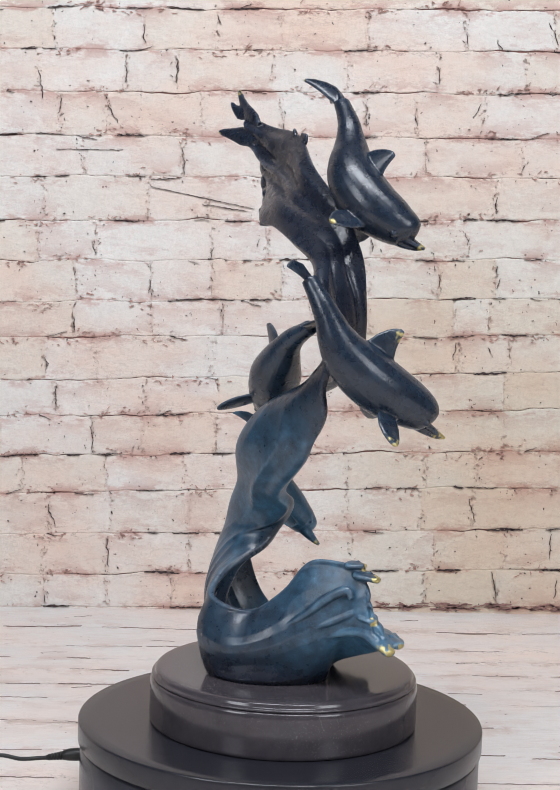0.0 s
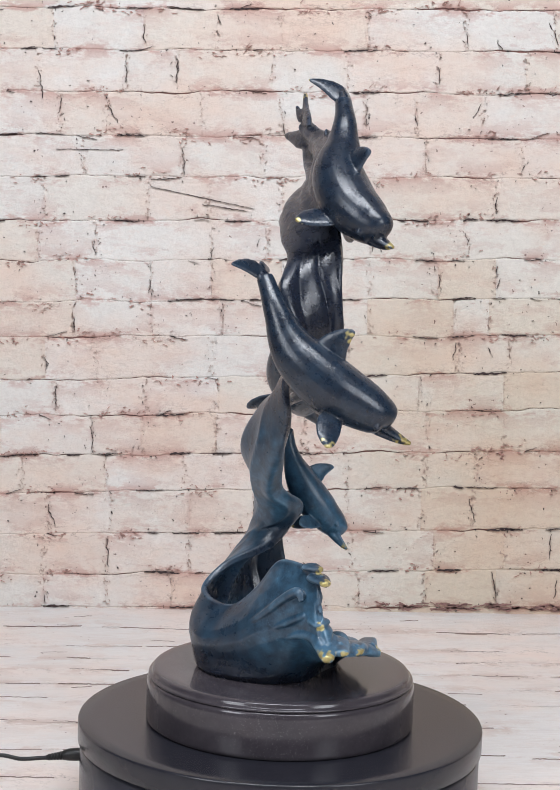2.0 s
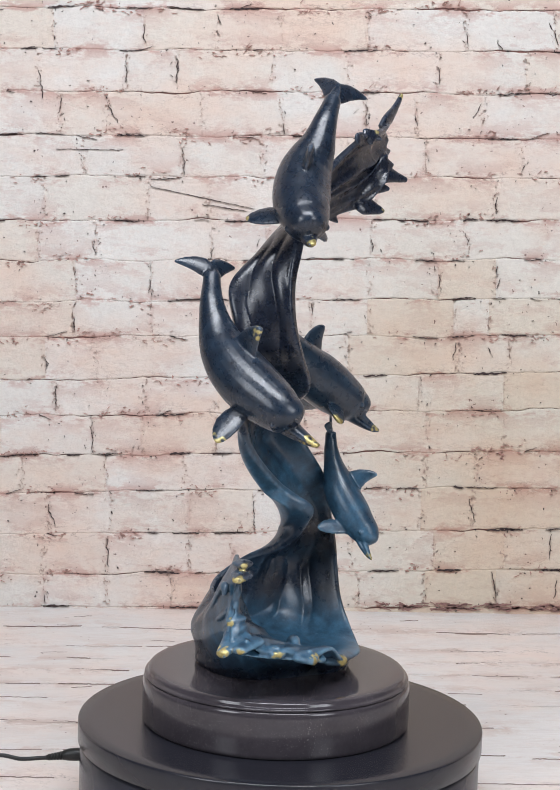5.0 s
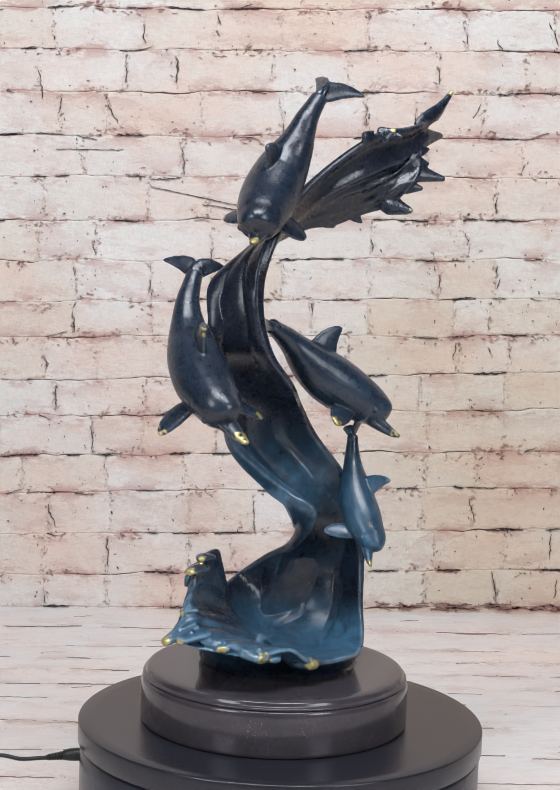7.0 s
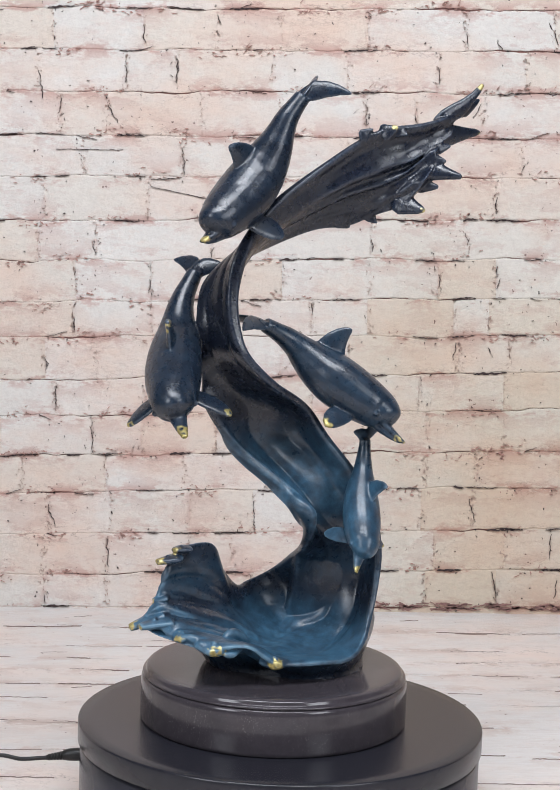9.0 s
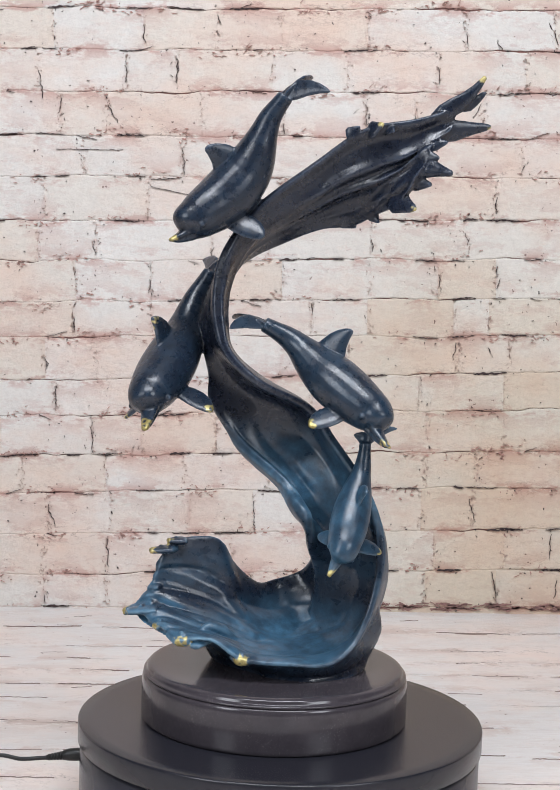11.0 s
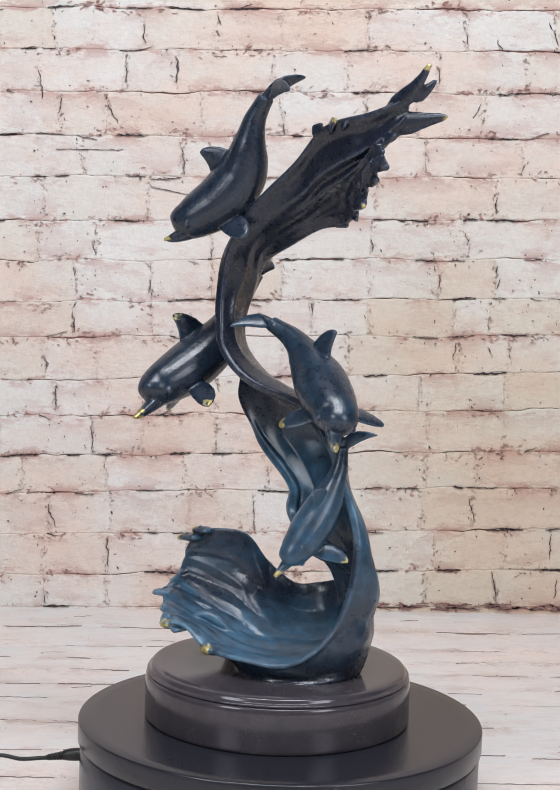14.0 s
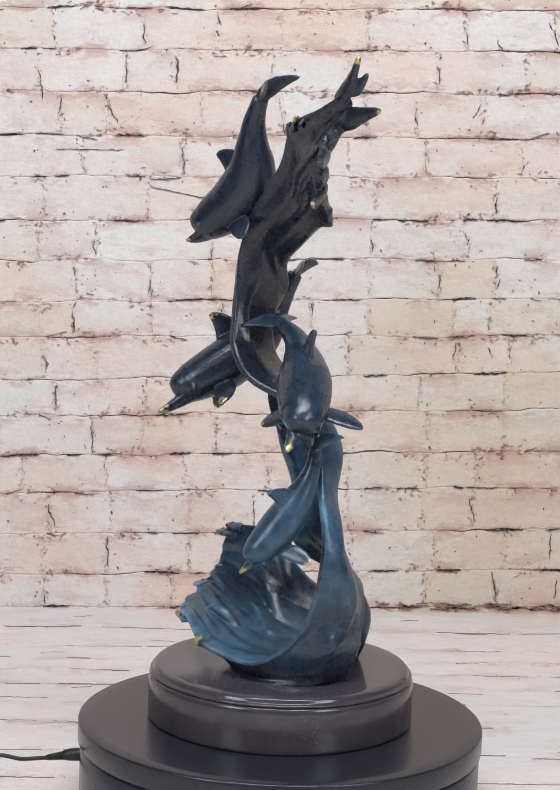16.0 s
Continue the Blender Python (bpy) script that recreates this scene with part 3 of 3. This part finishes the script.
    # the calf's tint weakens towards its tail and on upward or +y faces
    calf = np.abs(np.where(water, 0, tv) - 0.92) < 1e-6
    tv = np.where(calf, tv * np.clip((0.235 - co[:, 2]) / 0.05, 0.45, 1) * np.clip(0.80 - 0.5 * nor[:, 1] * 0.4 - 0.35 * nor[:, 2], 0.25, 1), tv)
    tv = np.clip(tv * (1 + 0.75 * patch), 0, 1)
    fine = np.array([noise.noise(Vector(v) * 320) for v in co])
    gv = np.zeros(len(co))
    for x, y, z, r in tips:
        d = np.linalg.norm(co - np.array((x, y, z)), axis=1) / (r * 0.78) + 1.1 * fine
        gv = np.maximum(gv, np.clip((0.85 - d) * 2.5, 0, 1))
    # rubbed ridges: how far each point stands proud of the softened form
    pairs = np.empty(len(out.edges) * 2, dtype=np.int32)
    out.edges.foreach_get("vertices", pairs)
    a, b = np.concatenate([pairs[::2], pairs[1::2]]), np.concatenate([pairs[1::2], pairs[::2]])
    count = np.maximum(np.bincount(a, minlength=len(co)), 1)
    soft = co.copy()
    for _ in range(30):
        soft = np.stack([0.5 * soft[:, q] + 0.5 * np.bincount(a, soft[b, q], len(co)) / count for q in range(3)], axis=1)
    proud = ((co - soft) * nor).sum(axis=1)
    rub = out.attributes.new("rub", "FLOAT", "POINT")
    rub.data.foreach_set("value", np.clip((proud - np.where(water, 0.00012, 0.0003)) / 0.0010 * (0.8 + 0.6 * patch), 0, 1))
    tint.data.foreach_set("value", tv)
    gold.data.foreach_set("value", gv)
    for p in out.polygons:
        p.use_smooth = True
    out.materials.clear()
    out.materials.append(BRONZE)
    ob = new("dolphin_sculpture", out)
    return tagged(ob, "dark blue patinated bronze sculpture of four dolphins on a wave", "sculpture")


STATUE = sculpture()

PLINTH = tagged(new("plinth"), "round polished black stone plinth with a moulded edge", "plinth")
part("base", lathe([(0.1030, 0.0), (0.1058, 0.0006), (0.1064, 0.0020), (0.1066, 0.0040), (0.1066, 0.0285), (0.1065, 0.0310), (0.1062, 0.0333), (0.1057, 0.0348), (0.1050, 0.0357), (0.0990, 0.0359)]), STONE, PLINTH)
part("moulding", lathe([(0.0950, 0.0360), (0.1046, 0.0361), (0.1053, 0.0366), (0.1054, 0.0374), (0.1049, 0.0382), (0.1036, 0.0386), (0.1029, 0.0393), (0.1026, 0.0406), (0.1020, 0.0418), (0.1008, 0.0426), (0.0990, 0.0430), (0.0930, 0.0430)]), STONE, PLINTH)

TURNTABLE = tagged(new("turntable"), "black motorised round display turntable with a cable", "turntable")
PLATTER = part("platter", lathe([(0.150, -0.0175), (0.1612, -0.0175), (0.1618, -0.0166), (0.1619, -0.0016), (0.1615, -0.0006), (0.1606, 0.0), (0.150, 0.0)]), BLACK_TOP, TURNTABLE)
part("body", lathe([(0.150, FLOOR_Z - 0.006), (0.1595, FLOOR_Z - 0.0055), (0.160, FLOOR_Z - 0.004), (0.160, -0.0210), (0.1592, -0.0200), (0.1565, -0.0198), (0.1565, -0.0176)]), BLACK_BODY, TURNTABLE)


def box(x0, x1, y0, y1, z0, z1):
    bm = bmesh.new()
    bmesh.ops.create_cube(bm, size=1, matrix=Matrix.LocRotScale(((x0 + x1) / 2, (y0 + y1) / 2, (z0 + z1) / 2), None, (x1 - x0, y1 - y0, z1 - z0)))
    return bm


def ceiling_and_room():
    tagged(part("wall_west", box(-2.1, -2.0, -2.6, 1.0, -0.3, 2.2), PAINT), kind="structure")
    tagged(part("wall_east", box(2.0, 2.1, -2.6, 1.0, -0.3, 2.2), PAINT), kind="structure")
    tagged(part("wall_south", box(-2.0, 2.0, -2.6, -2.5, -0.3, 2.2), PAINT), kind="structure")
    tagged(part("ceiling", box(-2.1, 2.1, -2.6, 1.0, 2.2, 2.3), PAINT), kind="structure")


ceiling_and_room()


# power lead of the turntable: a plug with a ribbed sleeve and a cord that sinks to the floor
def power_cable():
    cable = tagged(new("power_cable"), "thin black power cable plugged into the turntable", "cable")
    cord = Soup()
    pts = [(-0.180, 0.0, -0.0408), (-0.190, 0.0, -0.0418), (-0.209, 0.0, -0.0434), (-0.226, 0.001, -0.0414), (-0.250, 0.004, -0.046),
           (-0.290, 0.010, -0.062), (-0.340, 0.020, -0.0805), (-0.420, 0.030, -0.0825), (-0.560, 0.02, -0.0855)]
    cord.tube(pts, [0.0017] * len(pts), (0, 0, 1), 1, 1, 12, 70)
    plug = Soup()
    plug.tube([(-0.157, 0, -0.0375), (-0.165, 0, -0.0380), (-0.171, 0, -0.0386), (-0.175, 0, -0.0394)], [0.0052, 0.0052, 0.0047, 0.0036], (0, 0, 1), 1, 1, 16, 16)
    sleeve = Soup()
    for k in range(5):
        x = -0.1755 - k * 0.0024
        z = -0.0394 - k * 0.0004
        sleeve.tube([(x, 0, z), (x - 0.0016, 0, z - 0.0003)], [0.0034 - k * 0.0002] * 2, (0, 0, 1), 1, 1, 14, 3)
    sleeve.tube([(-0.174, 0, -0.0392), (-0.188, 0, -0.0416)], [0.0025, 0.0021], (0, 0, 1), 1, 1, 12, 6)
    for name, soup in (("cord", cord), ("plug", plug), ("strain_relief", sleeve)):
        me = bpy.data.meshes.new(name)
        me.from_pydata(soup.v, [], soup.f)
        for p in me.polygons:
            p.use_smooth = True
        me.materials.append(RUBBER)
        new(name, me).parent = cable


power_cable()

# ---------- brick wall: courses (height at both ends of the view), joints along each course ----------
WALL_POSE = pose(0, WALL_Y, 0.30) @ pose(0, 0, 0, 0, -1.97, 0)
COURSES = [(0.5085, 0.5040), (0.4598, 0.4550), (0.4110, 0.4055), (0.3618, 0.3559), (0.3125, 0.3074), (0.2617, 0.2579), (0.2107, 0.2041),
           (0.1618, 0.1571), (0.1065, 0.1075), (0.0589, 0.0601), (0.0086, 0.0131), (-0.0339, -0.0329), (-0.0884, -0.0767), (-0.1319, -0.1225),
           (-0.1813, -0.1736), (-0.2272, -0.2186), (-0.2790, -0.2714), (-0.3297, -0.3219), (-0.3718, -0.3690), (-0.410, -0.407)]
JOINTS_HIGH = [
    (-0.290, -0.181, -0.094, -0.015, 0.088, 0.205, 0.311), (-0.309, -0.203, -0.141, -0.027, 0.064, 0.173, 0.278),
    (-0.283, -0.225, -0.112, -0.015, 0.085, 0.146, 0.228), (-0.256, -0.137, -0.039, 0.064, 0.158, 0.274),
    (-0.304, -0.177, -0.104, -0.015, 0.098, 0.243), (-0.312, -0.242, -0.101, -0.033, 0.095, 0.208),
    (-0.267, -0.175, -0.101, -0.015, 0.092, 0.175, 0.245)]
JOINTS_LOW = [
    (-0.271, -0.175, -0.089, 0.021, 0.089, 0.194, 0.237), (-0.306, -0.243, -0.101, -0.015, 0.065, 0.200, 0.262),
    (-0.294, -0.182, -0.095, 0.022, 0.152, 0.256), (-0.249, -0.189, -0.096, 0.010, 0.164, 0.257),
    (-0.335, -0.233, -0.136, -0.034, 0.066, 0.160, 0.224), (-0.305, -0.227, -0.130, -0.051, 0.066, 0.156, 0.218),
    (-0.312, -0.232, -0.131, -0.077, 0.070, 0.172, 0.259), (-0.311, -0.234, -0.153, -0.053, 0.079, 0.161, 0.250)]
rng = random.Random(7)


def course(k, u):
    a, b = COURSES[k]
    line = a + (b - a) * min(1, max(0, (u + 0.37) / 0.74))
    return line + 0.0017 * wander(u * 60, k * 3.3, 4) + 0.0030 * wander(u * 14, k * 2.7, 6)


ACROSS = (0.0, 0.03, 0.18, 0.5, 0.82, 0.97, 1.0)
RUBBED = (1.0, 0.9, 0.42, 0.14, 0.42, 0.9, 1.0)


def slab(name, parent, nu, corner, front, mat, back=0.008, drop=0.0007, end_drop=0.0003):
    """A thin piece with a rough face: corner(along, across) gives its place in the face, front its relief."""
    verts, faces, wear = [], [], []
    nw = len(ACROSS) - 1
    for j in range(nw + 1):
        for i in range(nu + 1):
            s = min(1.0, max(0.0, (i - 0.9) / (nu - 1.8))) if 0 < i < nu else i / nu
            s = 0.006 if i == 1 else 0.994 if i == nu - 1 else s
            u, w = corner(s, ACROSS[j])
            rimmed = i in (0, nu) or j in (0, nw)
            verts.append((u, front(u, w) + (drop if j in (0, nw) else end_drop if rimmed else 0.0), w))
            wear.append(max(RUBBED[j], 0.45 if i in (0, 1, nu - 1, nu) else 0))
    for j in range(nw):
        for i in range(nu):
            a = j * (nu + 1) + i
            faces.append((a, a + 1, a + nu + 2, a + nu + 1))
    ring = [i for i in range(nu + 1)] + [j * (nu + 1) + nu for j in range(1, nw + 1)] + [nw * (nu + 1) + i for i in range(nu - 1, -1, -1)] + [j * (nu + 1) for j in range(nw - 1, 0, -1)]
    first = len(verts)
    for r in ring:
        verts.append((verts[r][0], back, verts[r][2]))
        wear.append(1.0)
    for q in range(len(ring)):
        n = (q + 1) % len(ring)
        faces.append((ring[n], ring[q], first + q, first + n))
    c = np.array(verts).mean(axis=0)
    me = bpy.data.meshes.new(name)
    me.from_pydata([tuple(np.array(v) - (c[0], 0, c[2])) for v in verts], [], faces)
    me.attributes.new("wear", "FLOAT", "POINT").data.foreach_set("value", wear)
    me.materials.append(mat)
    ob = new(name, me)
    ob.parent = parent
    ob.location = (c[0], 0, c[2])
    return ob


def brick(parent, k, u0, u1, odd):
    seed = rng.uniform(0, 90)
    lap = -0.0004 if rng.random() < 0.5 else 0.0003

    def gap(u, line, q):
        open_ = wander(u * 13, line * 5.1, q) - 0.02
        return max(0.00005, 0.0026 * max(0, open_) + 0.0007 * wander(u * 120, line, q))

    def corner(s, t):
        left = u0 - 0.0004
        right = u1 - lap - (0.0009 * max(0, wander(t * 2.5, seed + 9)) if lap > 0 else 0)
        u = left + (right - left) * s
        top = course(k, u) - gap(u, k, 1.0)
        low = course(k + 1, u) + gap(u, k + 1, 2.0)
        return u, low + (top - low) * t

    def front(u, w):
        return 0.0012 * wander(u * 14, w * 30, 1) + 0.0006 * wander(u * 60, w * 70, 3) + 0.0003 * odd

    slab("brick", parent, 26, corner, front, WHITEWASH, end_drop=0.0001)


def brick_wall():
    wall = tagged(part("wall_north", box(-1.98, 1.98, 0.0035, 0.12, -0.50, 2.1), MORTAR), "whitewashed pink brick wall with cracked, worn joints", kind="structure")
    wall.matrix_world = WALL_POSE
    for k in range(len(COURSES) - 1):
        listed = (JOINTS_HIGH + JOINTS_LOW)[k - 3] if 3 <= k <= 17 else None
        if not listed:
            listed = [-0.30 + 0.118 * q + rng.uniform(-0.015, 0.015) + 0.05 * (k % 2) for q in range(6)]
        marks = list(listed)
        while marks[0] > -0.52:
            marks.insert(0, marks[0] - rng.uniform(0.09, 0.13))
        while marks[-1] < 0.52:
            marks.append(marks[-1] + rng.uniform(0.09, 0.13))
        for n, (a, b) in enumerate(zip(marks, marks[1:])):
            brick(wall, k, a, b, n % 2)
    # plain limewashed render beyond the bare courses
    for name, x0, x1, z0, z1 in (("render_coat", -1.97, -0.66, -0.49, 2.05), ("render_coat", 0.66, 1.97, -0.49, 2.05), ("render_coat", -0.658, 0.658, 0.515, 2.05)):
        part(name, box(x0, x1, -0.001, 0.0035, z0, z1), WHITEWASH, wall)
    return wall


WALL = brick_wall()

# cracks in the limewash: start and end of each, in the wall's own plane
CRACKS_A = [(-0.174, 0.148, -0.049, 0.121), (-0.112, 0.127, -0.058, 0.118), (-0.174, 0.156, -0.137, 0.159), (-0.289, 0.193, -0.207, 0.192),
            (-0.136, 0.194, -0.133, 0.160), (-0.088, 0.340, -0.092, 0.352), (-0.271, -0.017, -0.269, -0.029), (-0.306, -0.059, -0.304, -0.075),
            (-0.249, -0.139, -0.249, -0.178), (-0.304, 0.254, -0.308, 0.287), (-0.281, 0.254, -0.284, 0.236), (-0.225, 0.246, -0.213, 0.224),
            (-0.141, 0.304, -0.141, 0.284), (-0.099, 0.075, -0.103, 0.060), (-0.046, 0.075, -0.043, 0.085), (0.096, 0.075, 0.092, 0.084),
            (0.175, 0.042, 0.178, 0.020), (0.244, 0.136, 0.244, 0.115), (0.245, 0.052, 0.247, 0.039), (0.215, 0.229, 0.223, 0.247)]
CRACKS_B = [(0.274, 0.166, 0.278, 0.175), (0.205, 0.331, 0.208, 0.316), (0.242, 0.322, 0.248, 0.310), (0.304, 0.342, 0.308, 0.333),
            (0.311, 0.333, 0.314, 0.316), (0.237, -0.047, 0.242, -0.059), (0.215, -0.234, 0.223, -0.262), (0.244, -0.325, 0.251, -0.363),
            (0.317, -0.278, 0.315, -0.309), (0.324, -0.335, 0.322, -0.357), (-0.051, -0.237, -0.049, -0.275), (-0.305, -0.241, -0.296, -0.269),
            (-0.232, -0.285, -0.231, -0.320), (0.070, 0.235, 0.077, 0.241), (0.146, 0.232, 0.148, 0.220), (-0.311, -0.355, -0.310, -0.366),
            (0.021, 0.008, 0.022, -0.007), (0.197, -0.041, 0.194, -0.063)]


class Strokes:
    """Thin dark cracks with depth, drawn in a plane, gathered into one mesh."""

    def __init__(self):
        self.v, self.f = [], []

    def line(self, u0, w0, u1, w1, h):
        size = math.hypot(u1 - u0, w1 - w0)
        n = max(4, int(size / 0.0022))
        steep = abs(w1 - w0) > abs(u1 - u0)
        base = len(self.v)
        for i in range(n + 1):
            s = i / n
            j = 0.0028 * min(1, 0.05 / size) * (wander(s * n * 0.35, u0 * 90, w0 * 70) + 0.5 * wander(s * n * 0.9, u0 * 30, 8)) * (1 if n > 4 else 0.4)
            u, w = u0 + (u1 - u0) * s + (j if steep else 0), w0 + (w1 - w0) * s + (0 if steep else j * 0.6)
            r = max(0.00008, h * (0.2 + 0.8 * math.sin(math.pi * min(1, s * 0.9 + 0.1))) * (0.75 + 1.3 * wander(s * n * 0.7, u0 * 50, w0 * 30)))
            x, z = (r, r * 0.4) if steep else (r * 0.25, r)
            self.v.extend([(u - x, -0.0018, w - z), (u + x, -0.0018, w + z), (u + x, 0.003, w + z), (u - x, 0.003, w - z)])
        for i in range(n):
            for q in range(4):
                a, b = base + i * 4 + q, base + i * 4 + (q + 1) % 4
                self.f.append((b, a, a + 4, b + 4))

    def build(self, name, label, parent, mat):
        me = bpy.data.meshes.new(name)
        me.from_pydata(self.v, [], self.f)
        me.materials.append(mat)
        ob = tagged(new(name, me), label, kind="stuff")
        ob.parent = parent
        return ob


def cracks(parent):
    strokes = Strokes()
    line = strokes.line
    for c in CRACKS_A + CRACKS_B:
        long = math.hypot(c[2] - c[0], c[3] - c[1])
        line(*c, 0.00036 if long > 0.07 else 0.00048)
    # chips and pits, thickest along the courses
    for _ in range(430):
        k = rng.randrange(3, 19)
        u = rng.uniform(-0.38, 0.38)
        w = course(k, u) + rng.gauss(0, 0.007) if rng.random() < 0.7 else rng.uniform(-0.37, 0.36)
        a = rng.uniform(-0.5, 0.5) if rng.random() < 0.6 else rng.uniform(1.1, 2.0)
        r = rng.uniform(0.0006, 0.0030)
        line(u, w, u + r * math.cos(a), w + r * math.sin(a), rng.uniform(0.0003, 0.0008))
    # broken dark lines where the bed joints have opened
    for k in range(3, 19):
        u = -0.40 + rng.uniform(0, 0.05)
        while u < 0.38:
            n = rng.uniform(0.008, 0.045)
            if rng.random() < 0.36:
                line(u, course(k, u) + rng.uniform(-0.0006, 0.0006), u + n, course(k, u + n) + rng.uniform(-0.0006, 0.0006), rng.uniform(0.0003, 0.0013))
            u += n + rng.uniform(0.004, 0.045)
    # crumbled spots down the upright joints, and short forks off the bed joints
    for k, marks in enumerate(JOINTS_HIGH + JOINTS_LOW):
        for u in marks:
            if rng.random() < 0.14:
                w, r = course(k + 4, u) + rng.uniform(0.0, 0.02), rng.uniform(0.012, 0.030)
                line(u + rng.gauss(0, 0.0012), w, u + rng.gauss(0, 0.002), w + r, rng.uniform(0.00025, 0.0006))
            if rng.random() < 0.6:
                for _ in range(rng.randrange(1, 4)):
                    w = rng.uniform(course(k + 4, u), course(k + 3, u))
                    x, a, r = u + rng.gauss(0, 0.004), rng.uniform(0.6, 2.4), rng.uniform(0.001, 0.005)
                    line(x, w, x + r * math.cos(a), w + r * math.sin(a), rng.uniform(0.00015, 0.0005))
        for _ in range(3):
            u = rng.uniform(-0.38, 0.36)
            w, a, r = course(k + 3, u), rng.uniform(-0.45, 0.45), rng.uniform(0.008, 0.026)
            line(u, w, u + r * math.cos(a), w + r * math.sin(a), rng.uniform(0.00015, 0.0004))
    strokes.build("wall_cracks", "dark cracks and chips in the limewash", parent, CRACK)
    # flaked spots along the joints, where the bare brick shows
    flakes = Strokes()
    for _ in range(110):
        k, u0 = rng.randrange(3, 19), rng.uniform(-0.38, 0.37)
        side = rng.choice((-1, 1)) * 0.0035
        for _ in range(rng.randrange(4, 15)):
            u = u0 + rng.gauss(0, 0.013)
            w = course(k, u) + side + rng.gauss(0, 0.003)
            a, r = rng.gauss(0, 0.5), rng.uniform(0.0015, 0.007)
            flakes.line(u, w, u + r * math.cos(a), w + r * math.sin(a), rng.uniform(0.00025, 0.0009))
    flakes.build("flaked_spots", "small flaked spots of bare pink brick", parent, FLAKE)
    # upright joints: ragged columns of crumbled wash
    crumbs = Strokes()
    for k, marks in enumerate(JOINTS_HIGH + JOINTS_LOW):
        for u0 in marks:
            w0, w1 = course(k + 4, u0), course(k + 3, u0)
            for _ in range(rng.randrange(10, 26)):
                w = rng.uniform(w0 + 0.002, w1 - 0.002)
                u = u0 + 0.003 * wander(w * 60, u0 * 20, 2) + rng.gauss(0, 0.0022)
                a, r = rng.uniform(0, math.pi), rng.uniform(0.0008, 0.0032)
                crumbs.line(u, w, u + r * math.cos(a), w + r * math.sin(a), rng.uniform(0.00015, 0.0005))
    crumbs.build("crumbled_upright_joints", "pale crumbled wash in the upright joints", parent, CRUMB)
    # shadow of the gap at the wall's foot, drawn as dark strokes on the east side
    foot = Strokes()
    for _ in range(70):
        u = rng.uniform(0.10, 0.44)
        w = -0.368 - 0.0117 * u
        foot.line(u, w + rng.uniform(-0.004, 0.006), u + rng.uniform(0.006, 0.03), w + rng.uniform(-0.004, 0.006), rng.uniform(0.0004, 0.0020))
    foot.build("foot_gap_shade", "dark pink strokes painted as the shadow of the gap along the wall's foot", parent, MORTAR)


cracks(WALL)

# ---------- plank floor ----------
BOARDS = [0.690, 0.578, 0.494, 0.441, 0.394, 0.342, 0.288, 0.213, 0.133, 0.060, -0.015, -0.090, -0.165, -0.240, -0.315]


def plank_floor():
    floor = tagged(part("floor", box(-2.1, 2.1, -2.6, 1.0, -0.06, -0.0045), MORTAR), "whitewashed wooden plank floor", kind="structure")
    floor.matrix_world = pose(0, 0, FLOOR_Z) @ pose(0, 0, 0, 0, -1.3, 0)
    for k, (far, near) in enumerate(zip(BOARDS, BOARDS[1:])):
        marks = [-0.75, 0.75]
        for x0, x1 in zip(marks, marks[1:]):
            seed = rng.uniform(0, 50)

            def corner(s, t):
                u = x0 + 0.0006 + (x1 - x0 - 0.0012) * s
                a = near + 0.0003 + 0.0022 * max(0, wander(u * 9, near * 70, 3))
                b = far - 0.0003 - 0.0022 * max(0, wander(u * 9, far * 70, 3))
                return u, a + (b - a) * t + 0.0018 * wander(u * 34, (k - round(t)) * 3.1, 5)

            def front(u, w):
                return 0.0006 * wander(u * 6, w * 40, seed)

            ob = slab("plank", floor, 70, corner, front, PLANK, 0.0044, 0.0003)
            ob.rotation_euler = (radians(-90), 0, 0)
            ob.location = (ob.location[0], ob.location[2], 0)
    strokes = Strokes()
    for k, y in enumerate(BOARDS[1:12]):
        u = -0.45 + rng.uniform(0, 0.06)
        while u < 0.45:
            n = rng.uniform(0.02, 0.07)
            if rng.random() < 0.62:
                strokes.line(u, y + 0.010 * wander(u * 6, k), u + n, y + 0.010 * wander((u + n) * 6, k), rng.uniform(0.0002, 0.0006))
            u += n + (rng.uniform(0.0, 0.03) if rng.random() < 0.5 else -0.002)
    for _ in range(45):
        u, y = rng.uniform(-0.44, 0.40), rng.uniform(0.0, 0.66)
        strokes.line(u, y, u + rng.uniform(0.003, 0.045), y + rng.uniform(-0.006, 0.006), rng.uniform(0.00015, 0.0006))
    veins = strokes.build("floor_cracks", "fine brown grain cracks in the floorboards", floor, GRAIN)
    veins.rotation_euler, veins.location = (radians(-90), 0, 0), (0, 0, -0.0013)
    part("floor_coat", box(-2.08, 2.08, -2.5, -0.33, -0.0045, -0.001), PLANK, floor)
    for x0, x1 in ((-2.08, -0.752), (0.752, 2.08)):
        part("floor_coat", box(x0, x1, -0.33, 0.60, -0.0045, -0.001), PLANK, floor)
    return floor


plank_floor()


def motions():
    rows_s, rows_p, rows_t = [], [], []
    for k in range(33):
        t = k * 0.5
        turn = -(11.732 * t - 0.916 * (t / 16) ** 2)
        rows_s.append((t, pose(0, 0, 0, 0, 0, turn)))
        rows_p.append((t, pose(0, 0, 0, 0, 0, turn) @ pose(0.0016, -0.006, 0.0)))
    walk(STATUE, rows_s)
    walk(PLINTH, rows_p)
    walk(PLATTER, rows_s)


motions()
